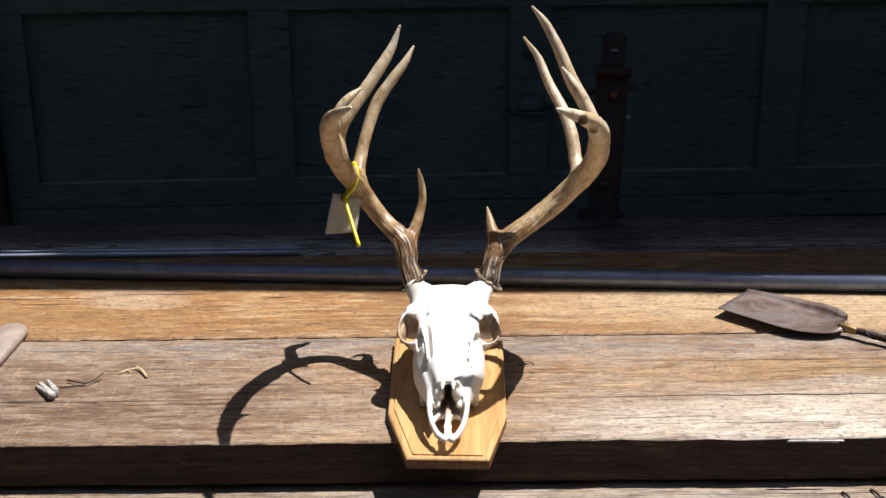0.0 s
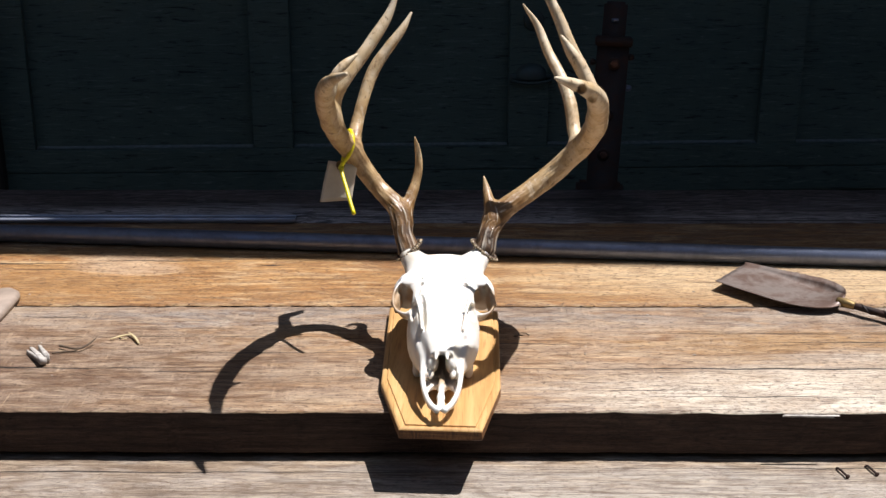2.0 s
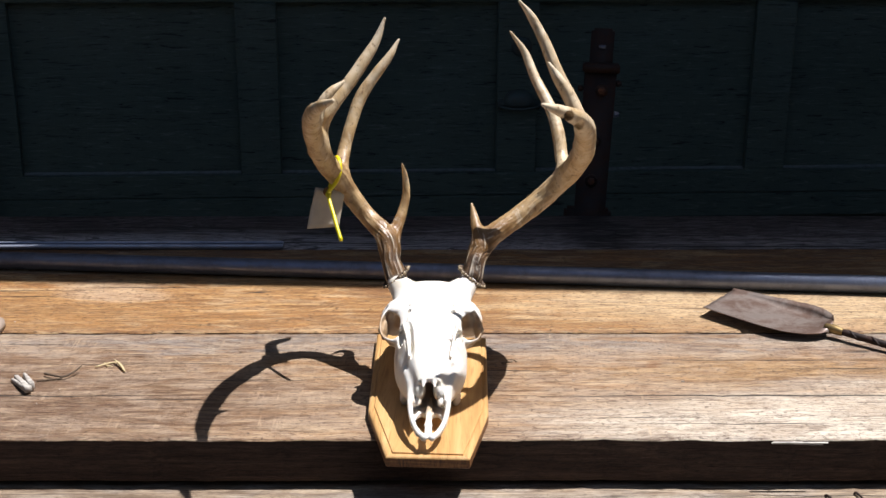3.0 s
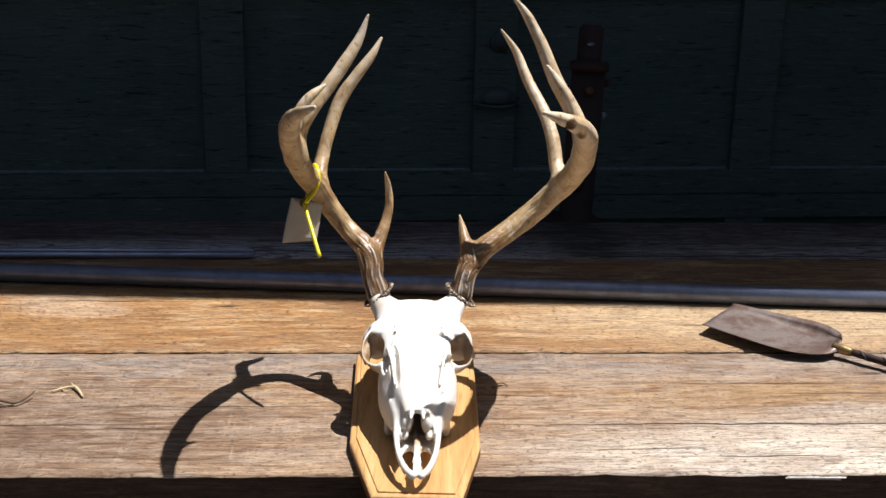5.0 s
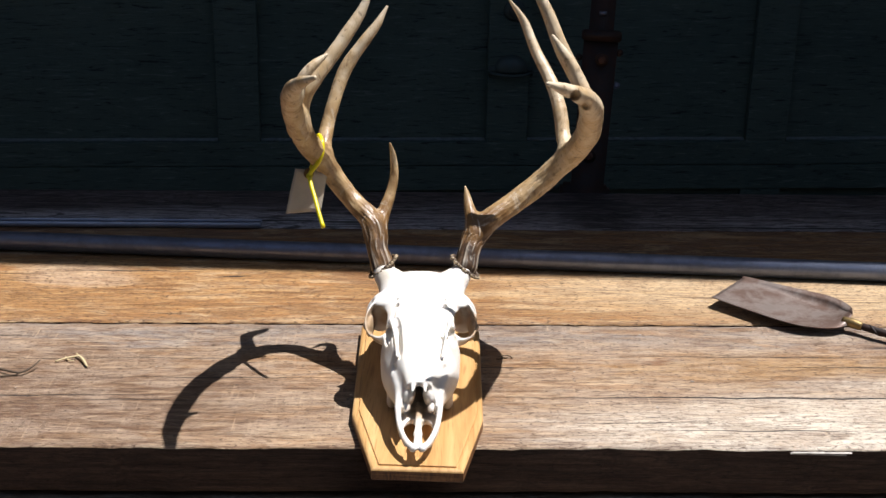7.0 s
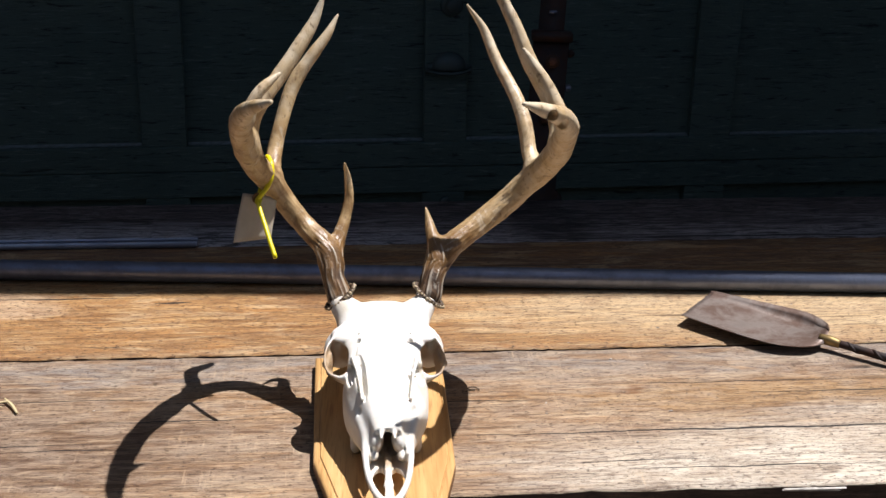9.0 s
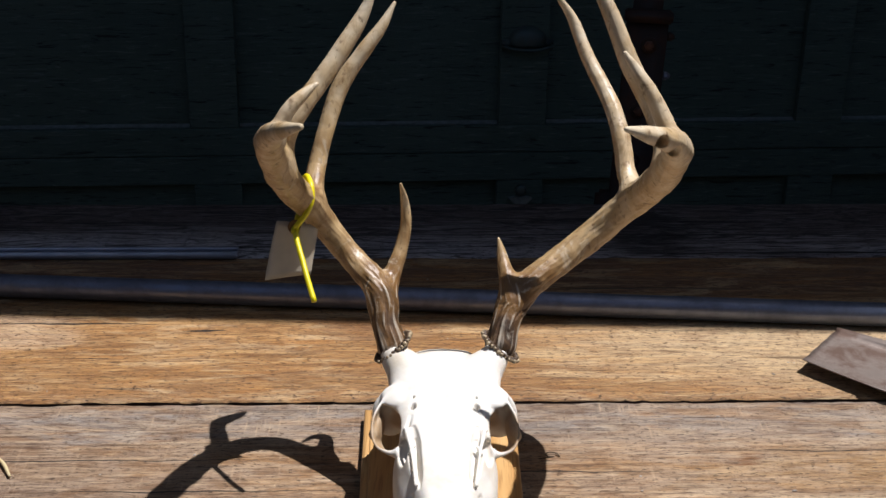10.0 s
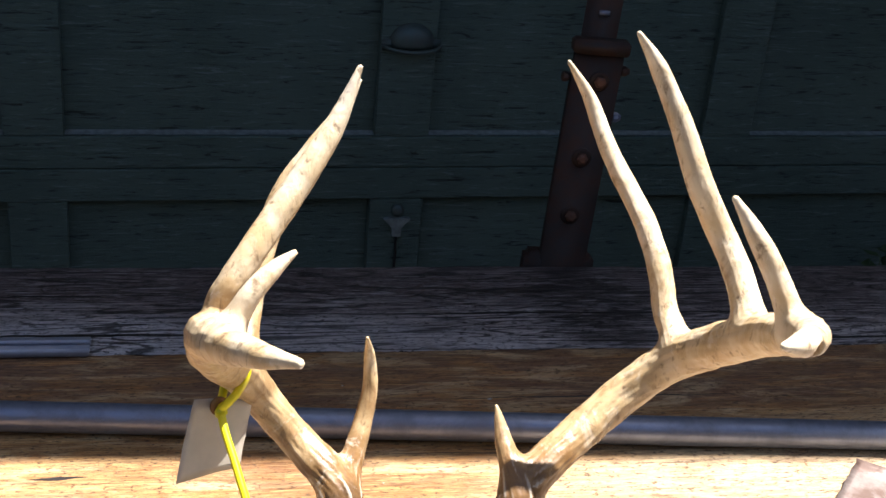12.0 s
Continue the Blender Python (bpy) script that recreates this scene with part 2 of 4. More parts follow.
def bone_material():
    m = Mat("bleached_bone", 0.55)
    v = m.coords()
    a = m.noise(v, 24, 5, 0.6)
    b = m.noise(v, 260, 4, 0.6)
    col = m.ramp(a, [(0.28, (0.66, 0.58, 0.46)), (0.5, (0.77, 0.73, 0.66)), (0.75, (0.81, 0.79, 0.74))])
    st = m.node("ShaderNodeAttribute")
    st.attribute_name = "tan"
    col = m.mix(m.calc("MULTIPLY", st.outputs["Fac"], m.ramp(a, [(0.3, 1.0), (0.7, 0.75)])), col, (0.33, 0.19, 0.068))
    m.bump(a, 0.25, 0.003)
    m.bump(b, 0.25, 0.0006)
    m.b.inputs["Subsurface Weight"].default_value = 0.06
    m.b.inputs["Subsurface Radius"].default_value = (0.004, 0.0028, 0.0018)
    return m.done(col)


def antler_material():
    m = Mat("antler", 0.5)
    v = m.coords()
    a = m.noise(v, 26, 5, 0.6, 0.5)
    b = m.noise(m.coords((1, 1, 0.45)), 170, 5, 0.62, 0.4)
    tone = m.node("ShaderNodeAttribute")
    tone.attribute_name = "stain_shade"
    st = m.calc("ADD", tone.outputs["Fac"], m.calc("MULTIPLY", m.calc("SUBTRACT", a, 0.5), m.calc("ADD", 0.05, m.calc("MULTIPLY", tone.outputs["Fac"], 1.3))))
    col = m.ramp(st, [(0.0, (0.76, 0.67, 0.51)), (0.28, (0.52, 0.365, 0.19)), (0.55, (0.21, 0.110, 0.038)), (0.85, (0.045, 0.026, 0.015))])
    col = m.mix(m.ramp(b, [(0.33, 0.7), (0.42, 0.0)]), col, (0.15, 0.085, 0.04))
    smear = m.noise(m.coords((1, 1, 0.55)), 60, 7, 0.72, 0.8)
    col = m.mix(m.calc("MULTIPLY", m.ramp(smear, [(0.54, 0.0), (0.66, 1.0)]), m.calc("MINIMUM", 0.75, m.calc("MULTIPLY", tone.outputs["Fac"], 2.4))), col, (0.19, 0.095, 0.032))
    col = m.mix(m.ramp(smear, [(0.34, 0.45), (0.44, 0.0)]), col, (0.76, 0.69, 0.56))
    rg = m.node("ShaderNodeAttribute")
    rg.attribute_name = "ridge"
    col = m.mix(m.calc("MULTIPLY", m.ramp(rg.outputs["Fac"], [(0.55, 0.0), (0.85, 1.0)]), 0.7), col, (0.09, 0.05, 0.028))
    col = m.mix(m.calc("MULTIPLY", m.ramp(rg.outputs["Fac"], [(0.12, 1.0), (0.40, 0.0)]), 0.6), col, (0.70, 0.62, 0.50))
    m.bump(a, 0.3, 0.004)
    m.bump(b, 0.55, 0.0012)
    return m.done(col, m.ramp(b, [(0.3, 0.5), (0.7, 0.27)]))


def door_material():
    m = Mat("dark_green_paint", 0.45)
    a = m.noise(m.coords((1.5, 1, 1)), 2.6, 4, 0.6)
    g = m.noise(m.coords((3.0, 110.0, 110.0)), 4.0, 6, 0.65, 0.5)
    crack = m.noise(m.coords((6.0, 62.0, 62.0)), 3.2, 6, 0.70, 1.0)
    chip = m.noise(m.coords((4.0, 20.0, 20.0)), 6.0, 6, 0.7, 0.6)
    col = m.ramp(a, [(0.3, (0.058, 0.094, 0.080)), (0.7, (0.094, 0.140, 0.120))])
    col = m.mix(m.ramp(crack, [(0.37, 0.95), (0.43, 0.0)]), col, (0.008, 0.012, 0.012))
    col = m.mix(m.ramp(crack, [(0.58, 0.0), (0.64, 0.7)]), col, (0.17, 0.215, 0.21))
    col = m.mix(m.ramp(chip, [(0.70, 0.0), (0.73, 0.8)]), col, (0.16, 0.165, 0.15))
    m.bump(g, 0.6, 0.003)
    m.bump(crack, 0.8, 0.004)
    return m.done(col, m.ramp(g, [(0.3, 0.6), (0.7, 0.38)]))


def metal_material(name, base, tint, rough=0.4, metal=0.9, scale=40.0, amount=0.5):
    m = Mat(name, rough, metal)
    a = m.noise(m.coords(), scale, 6, 0.65, 0.3)
    b = m.noise(m.coords(), scale * 7, 4, 0.6)
    col = m.mix(m.calc("MULTIPLY", m.ramp(a, [(0.42, 0.0), (0.62, 1.0)]), amount), base, tint)
    m.bump(b, 0.25, 0.0006)
    return m.done(col, m.ramp(a, [(0.35, rough - 0.08), (0.7, rough + 0.25)]))


def plain_material(name, color, rough=0.5, scale=60.0, vary=0.25, metal=0.0):
    m = Mat(name, rough, metal)
    a = m.noise(m.coords(), scale, 4, 0.6)
    return m.done(m.ramp(a, [(0.3, tuple(c * (1 - vary) for c in color)), (0.7, color)]))


MAT_OAK = plaque_material()


# darker oak with end grain lines; the shade of the plaque's sides is painted in
def plaque_edge_material():
    m = Mat("oak_shaded_edge", 0.5)
    v = m.noise(m.coords((260.0, 260.0, 40.0)), 2.0, 5, 0.7)
    w = m.noise(m.coords((14.0, 14.0, 300.0)), 2.0, 4, 0.6, 1.0)
    col = m.ramp(m.calc("MULTIPLY", m.calc("ADD", v, w), 0.5), [(0.38, (0.060, 0.022, 0.007)), (0.52, (0.20, 0.085, 0.026)), (0.66, (0.33, 0.16, 0.055))])
    m.bump(v, 0.3, 0.0006)
    return m.done(col)


MAT_OAK_EDGE = plaque_edge_material()
MAT_BURR = plain_material("burr", (0.10, 0.058, 0.030), 0.5, 260, 0.6)
MAT_BEAD = plain_material("burr_bead", (0.52, 0.40, 0.25), 0.35, 220, 0.75)
MAT_BONE = bone_material()
MAT_ANTLER = antler_material()
MAT_DOOR = door_material()
MAT_DOOR_EDGE = plain_material("pale_green_edge", (0.22, 0.25, 0.24), 0.6, 90, 0.5)
MAT_IRON_PAINT = metal_material("painted_iron", (0.06, 0.088, 0.085), (0.11, 0.10, 0.09), 0.45, 0.3, 60, 0.4)
MAT_PIPE = metal_material("galvanised_steel", (0.19, 0.22, 0.30), (0.095, 0.107, 0.145), 0.36, 0.6, 30)
MAT_BAR = metal_material("bright_aluminium", (0.42, 0.45, 0.54), (0.28, 0.30, 0.37), 0.45, 0.5, 20, 0.5)
MAT_SHOVEL = metal_material("worn_steel", (0.25, 0.205, 0.18), (0.10, 0.058, 0.042), 0.45, 0.5, 34, 0.9)
MAT_RUST = metal_material("rusty_iron", (0.022, 0.014, 0.012), (0.060, 0.026, 0.017), 0.65, 0.3, 60, 0.7)
MAT_TIE = plain_material("yellow_nylon", (0.80, 0.68, 0.01), 0.35, 40, 0.08)
MAT_TAG = plain_material("card_tag", (0.66, 0.57, 0.44), 0.6, 35, 0.2)
MAT_GROMMET = metal_material("brass_grommet", (0.35, 0.20, 0.08), (0.20, 0.09, 0.04), 0.5, 0.6)
MAT_GROUND = plain_material("dirt", (0.055, 0.044, 0.034), 0.9, 6, 0.4)
MAT_CHIP = plain_material("split_wood", (0.58, 0.53, 0.47), 0.7, 120, 0.6)
MAT_BARK = plain_material("dark_twig", (0.10, 0.07, 0.045), 0.8, 60, 0.4)
MAT_STRAW = plain_material("straw", (0.62, 0.50, 0.28), 0.6, 60, 0.2)
MAT_PADDLE = plain_material("grey_brown_wood", (0.36, 0.28, 0.22), 0.55, 50, 0.3)
MAT_JAMB = plain_material("dark_jamb_wood", (0.025, 0.020, 0.017), 0.8, 12, 0.4)
MAT_ROOF = plain_material("roof_boards", (0.10, 0.085, 0.07), 0.8, 8, 0.3)


# ---- mesh helpers ----
def mesh_of(name, bm, material, smooth=True):
    me = bpy.data.meshes.new(name)
    bm.normal_update()
    bm.to_mesh(me)
    bm.free()
    me.materials.append(material)
    for p in me.polygons:
        p.use_smooth = smooth
    return me


def part(name, bm, material, parent, label="", smooth=True):
    ob = new(name, mesh_of(name, bm, material, smooth))
    ob.parent = parent
    return tagged(ob, label)


def box_bm(x0, x1, y0, y1, z0, z1, bevel=0.002, segs=2):
    bm = bmesh.new()
    bmesh.ops.create_cube(bm, size=1.0)
    for v in bm.verts:
        v.co = Vector((x0 if v.co.x < 0 else x1, y0 if v.co.y < 0 else y1, z0 if v.co.z < 0 else z1))
    if bevel:
        bmesh.ops.bevel(bm, geom=bm.edges[:], offset=bevel, segments=segs, affect="EDGES")
    return bm


def lathe_bm(profile, n=24, axis="z"):
    """Turns (radius, height) pairs round an axis."""
    bm = bmesh.new()
    rings = []
    for r, h in profile:
        ring = []
        for i in range(n):
            a = 2 * math.pi * i / n
            c, s2 = r * math.cos(a), r * math.sin(a)
            ring.append(bm.verts.new((c, s2, h) if axis == "z" else (c, -h, s2) if axis == "y" else (h, c, s2)))
        rings.append(ring)
    for a, b in zip(rings, rings[1:]):
        for i in range(n):
            bm.faces.new((a[i], a[(i + 1) % n], b[(i + 1) % n], b[i]))
    bm.faces.new(rings[0][::-1])
    bm.faces.new(rings[-1])
    bmesh.ops.recalc_face_normals(bm, faces=bm.faces[:])
    return bm


def glide(points, n):
    """Catmull-Rom through rows of numbers, n steps a span."""
    p = np.array(points, float)
    p = np.vstack([2 * p[0] - p[1], p, 2 * p[-1] - p[-2]])
    out = []
    for i in range(1, len(p) - 2):
        for k in range(n):
            t = k / n
            out.append(0.5 * (2 * p[i] + (p[i + 1] - p[i - 1]) * t + (2 * p[i - 1] - 5 * p[i] + 4 * p[i + 1] - p[i + 2]) * t * t
                              + (3 * p[i] - p[i - 1] - 3 * p[i + 1] + p[i + 2]) * t ** 3))
    out.append(p[-2])
    return np.array(out)


def tube_bm(points, n=10, steps=6, flat=1.0):
    """A tube along rows of x, y, z, radius."""
    q = glide(points, steps)
    bm = bmesh.new()
    rings = []
    up = Vector((0, 0, 1))
    for i in range(len(q)):
        d = Vector(q[min(i + 1, len(q) - 1)][:3] - q[max(i - 1, 0)][:3]).normalized()
        if abs(d.dot(up)) > 0.95:
            up = Vector((0, 1, 0))
        s2 = d.cross(up).normalized()
        u = s2.cross(d)
        rings.append([bm.verts.new(Vector(q[i][:3]) + max(float(q[i][3]), 1e-4) * (math.cos(a) * s2 + flat * math.sin(a) * u))
                      for a in [2 * math.pi * k / n for k in range(n)]])
    for a, b in zip(rings, rings[1:]):
        for i in range(n):
            bm.faces.new((a[i], a[(i + 1) % n], b[(i + 1) % n], b[i]))
    bm.faces.new(rings[0])
    bm.faces.new(rings[-1])
    bmesh.ops.recalc_face_normals(bm, faces=bm.faces[:])
    return bm


class Field:
    """A distance field on a grid, modelled by joining and cutting, and its surface."""

    def __init__(self, lo, hi, step):
        self.lo, self.step = np.array(lo, float), step
        self.n = [int(math.ceil((b - a) / step)) + 1 for a, b in zip(lo, hi)]
        self.axes = [self.lo[i] + step * np.arange(self.n[i]) for i in range(3)]
        self.d = np.full(self.n, 1.0, np.float32)

    def grid(self, lo=None, hi=None):
        sl = []
        for i in range(3):
            a = 0 if lo is None else max(0, int((lo[i] - self.lo[i]) / self.step))
            b = self.n[i] if hi is None else min(self.n[i], int((hi[i] - self.lo[i]) / self.step) + 2)
            sl.append(slice(a, max(a + 1, b)))
        g = np.meshgrid(*[self.axes[i][sl[i]].astype(np.float32) for i in range(3)], indexing="ij")
        return tuple(sl), g

    def join(self, sl, d, k):
        a = self.d[sl]
        h = np.clip(0.5 + 0.5 * (a - d) / k, 0, 1)
        self.d[sl] = a + (d - a) * h - k * h * (1 - h)

    def cut(self, sl, d, k):
        a = self.d[sl]
        h = np.clip(0.5 - 0.5 * (a + d) / k, 0, 1)
        self.d[sl] = a + (-d - a) * h + k * h * (1 - h)

    def blob(self, c, r, turn=(0, 0, 0), k=0.006, carve=False):
        """An ellipsoid with half-axes r, turned by degrees, joined or carved."""
        m = 0.03 if carve else 0.05
        big = max(r)
        sl, g = self.grid([x - big - m for x in c], [x + big + m for x in c])
        rot = np.array(Euler([radians(a) for a in turn]).to_matrix()).T
        p = [g[i] - c[i] for i in range(3)]
        q = [rot[i][0] * p[0] + rot[i][1] * p[1] + rot[i][2] * p[2] for i in range(3)]
        k0 = np.sqrt(sum((q[i] / r[i]) ** 2 for i in range(3)))
        k1 = np.sqrt(sum((q[i] / r[i] ** 2) ** 2 for i in range(3))) + 1e-6
        d = k0 * (k0 - 1) / k1
        (self.cut if carve else self.join)(sl, d, k)

    def tube(self, rows, k=0.006, steps=5, carve=False):
        """A round tube along rows of x, y, z, radius."""
        q = glide(rows, steps)
        q[:, 3] = np.maximum(q[:, 3], 4e-4)
        m = q[:, 3].max() + 0.02
        sl, g = self.grid(q[:, :3].min(0) - m, q[:, :3].max(0) + m)
        best = np.full(g[0].shape, 1.0, np.float32)
        for a, b in zip(q, q[1:]):
            ab = b[:3] - a[:3]
            t = np.clip(sum((g[i] - a[i]) * ab[i] for i in range(3)) / max(1e-9, ab @ ab), 0, 1)
            dist = np.sqrt(sum((g[i] - a[i] - t * ab[i]) ** 2 for i in range(3))) - (a[3] + (b[3] - a[3]) * t)
            np.minimum(best, dist, out=best)
        (self.cut if carve else self.join)(sl, best, k)

    def surface(self):
        """Vertices and quads of the zero level (surface nets)."""
        d = self.d
        ins = d < 0
        nx, ny, nz = d.shape
        c = [ins[i:nx - 1 + i, j:ny - 1 + j, k:nz - 1 + k] for i in (0, 1) for j in (0, 1) for k in (0, 1)]
        cnt = sum(x.astype(np.int8) for x in c)
        act = (cnt > 0) & (cnt < 8)
        idx = np.argwhere(act)
        num = -np.ones(act.shape, np.int64)
        num[act] = np.arange(len(idx))
        pos, wgt = np.zeros((len(idx), 3)), np.zeros(len(idx))
        corners = [np.array((i, j, k)) for i in (0, 1) for j in (0, 1) for k in (0, 1)]
        for a in range(8):
            for b in range(a + 1, 8):
                if np.abs(corners[a] - corners[b]).sum() != 1:
                    continue
                da, db = d[tuple((idx + corners[a]).T)], d[tuple((idx + corners[b]).T)]
                cross = (da < 0) != (db < 0)
                t = np.where(cross, da / np.where(cross, da - db, 1), 0)[:, None]
                pos += np.where(cross[:, None], corners[a] + t * (corners[b] - corners[a]), 0)
                wgt += cross
        verts = self.lo + self.step * (idx + pos / wgt[:, None])
        quads = []
        for ax in range(3):
            o = [(ax + 1) % 3, (ax + 2) % 3]
            s0, s1 = [slice(None)] * 3, [slice(None)] * 3
            s0[ax], s1[ax] = slice(0, -1), slice(1, None)
            ch = np.argwhere(ins[tuple(s0)] != ins[tuple(s1)])
            ok = (ch[:, o[0]] > 0) & (ch[:, o[1]] > 0) & (ch[:, o[0]] < d.shape[o[0]] - 1) & (ch[:, o[1]] < d.shape[o[1]] - 1)
            ch = ch[ok]
            flip = ins[tuple(ch.T)]
            e0, e1 = np.zeros(3, int), np.zeros(3, int)
            e0[o[0]], e1[o[1]] = 1, 1
            q = np.stack([num[tuple(x.T)] for x in (ch - e0 - e1, ch - e1, ch, ch - e0)], 1)
            q[~flip] = q[~flip][:, ::-1]
            quads.append(q[(q >= 0).all(1)])
        return verts, np.vstack(quads)

    def mesh(self, name, material):
        v, q = self.surface()
        me = bpy.data.meshes.new(name)
        me.from_pydata(v.tolist(), [], q.tolist())
        me.materials.append(material)
        for p in me.polygons:
            p.use_smooth = True
        return me, v


# ---- the planks ----
TURN = 1.89


def plank(name, x0, x1, y0, y1, top, thick, material, label, seed):
    """A sawn plank with slightly wavering, worn edges and a subdivided top."""
    nx, ny = 420, 14
    bm = bmesh.new()
    rows = []
    for i in range(nx + 1):
        x = x0 + (x1 - x0) * i / nx
        w0 = 0.0020 * noise.noise((x * 5, seed, 0)) + 0.0024 * noise.noise((x * 31, seed, 1)) + 0.0016 * noise.noise((x * 110, seed, 1))
        w1 = 0.0020 * noise.noise((x * 5, seed, 5)) + 0.0024 * noise.noise((x * 31, seed, 6)) + 0.0016 * noise.noise((x * 110, seed, 6))
        a, b = y0 + w0, y1 + w1
        ring = [(a + 0.001, top - thick), (a, top - thick + 0.002), (a, top - 0.003 + 0.001 * noise.noise((x * 22, seed, 2))), (a + 0.003, top - 0.0004)]
        for j in range(1, ny):
            y = a + (b - a) * j / ny
            ring.append((y, top + 0.0008 * noise.noise((x * 3, y * 40, seed)) + 0.0005 * noise.noise((x * 12, y * 160, seed))))
        ring += [(b - 0.003, top - 0.0004), (b, top - 0.003), (b, top - thick + 0.002), (b - 0.001, top - thick)]
        rows.append([bm.verts.new((x, y, z)) for y, z in ring])
    n = len(rows[0])
    for p, q in zip(rows, rows[1:]):
        for j in range(n):
            bm.faces.new((p[j], q[j], q[(j + 1) % n], p[(j + 1) % n]))
    bm.faces.new(rows[0])
    bm.faces.new(rows[-1][::-1])
    bmesh.ops.recalc_face_normals(bm, faces=bm.faces[:])
    me = mesh_of(name, bm, material)
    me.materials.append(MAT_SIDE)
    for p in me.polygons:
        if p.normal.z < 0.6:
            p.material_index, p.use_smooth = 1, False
    ob = new(name, me)
    ob.rotation_euler[2] = radians(TURN)
    return tagged(ob, label, "plank", "stacked planks")


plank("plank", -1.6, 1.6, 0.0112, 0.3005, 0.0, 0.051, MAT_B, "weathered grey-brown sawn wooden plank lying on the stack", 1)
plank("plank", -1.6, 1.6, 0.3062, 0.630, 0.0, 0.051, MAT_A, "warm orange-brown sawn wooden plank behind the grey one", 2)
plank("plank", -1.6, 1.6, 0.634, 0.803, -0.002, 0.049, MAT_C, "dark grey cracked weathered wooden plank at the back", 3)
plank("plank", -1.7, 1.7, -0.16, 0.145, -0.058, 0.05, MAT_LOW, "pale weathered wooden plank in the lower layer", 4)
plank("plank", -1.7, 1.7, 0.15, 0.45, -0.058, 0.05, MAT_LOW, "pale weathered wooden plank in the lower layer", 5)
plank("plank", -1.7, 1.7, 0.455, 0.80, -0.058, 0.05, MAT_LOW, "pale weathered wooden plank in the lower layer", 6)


# ---- the garage door ----
DOOR_X, DOOR_Y, DOOR_TURN = 0.05, 1.417, 5.0
GROUND_Z = -0.75


def garage_door():
    door = new("door_1")
    door.matrix_world = pose(DOOR_X, DOOR_Y, GROUND_Z, 0, 0.3, DOOR_TURN)
    tagged(door, "old dark green painted wooden garage door with recessed panels", "garage door", kind="structure")
    cols = [0.529 * k - 0.003 for k in range(-2, 4)]
    # sections between the joints
    joints = [-0.745, -0.599, -0.1455, 0.311, 0.768, 1.2245]
    for za, zb in zip(joints[1:], joints[2:]):
        za0, zb0 = za - GROUND_Z, zb - GROUND_Z
        part("rail", box_bm(cols[0] - 0.0415, cols[-1] + 0.0415, -0.012, 0.03, za0 + 0.0008, za0 + 0.05, 0.0015, 1), MAT_DOOR, door, "", False)
        part("rail", box_bm(cols[0] - 0.0415, cols[-1] + 0.0415, -0.0115, 0.03, zb0 - 0.052, zb0 - 0.0008, 0.0015, 1), MAT_DOOR, door, "", False)
        for c in cols:
            part("stile", box_bm(c - 0.0415, c + 0.0415, -0.0105, 0.03, za0 + 0.0501, zb0 - 0.0521, 0.0015, 1), MAT_DOOR, door, "", False)
        for a, b in zip(cols, cols[1:]):
            part("panel", box_bm(a + 0.0415, b - 0.0415, 0.006, 0.016, za0 + 0.05, zb0 - 0.052, 0), MAT_DOOR, door, "", False)
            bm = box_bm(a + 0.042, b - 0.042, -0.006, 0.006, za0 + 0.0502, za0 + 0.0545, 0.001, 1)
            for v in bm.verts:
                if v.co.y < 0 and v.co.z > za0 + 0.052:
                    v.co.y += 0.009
            part("panel_moulding", bm, MAT_DOOR_EDGE, door, "pale upper edge of the rail", False)
    part("rail", box_bm(cols[0] - 0.0415, cols[-1] + 0.0415, -0.0115, 0.03, 0.0, joints[1] - GROUND_Z - 0.001, 0.0015, 1), MAT_DOOR, door, "", False)
    return door


door = garage_door()

# ---- the pipe ----
pipe = new("pipe", mesh_of("pipe", lathe_bm([(0.0, -1.5), (0.0125, -1.5), (0.0125, 1.5), (0.0, 1.5)], 32, "x"), MAT_PIPE))
pipe.matrix_world = pose(-0.1, 0.4885, 0.0132, 0, 0, -2.8)
tagged(pipe, "long dull galvanised steel pipe lying on the planks", "pipe")

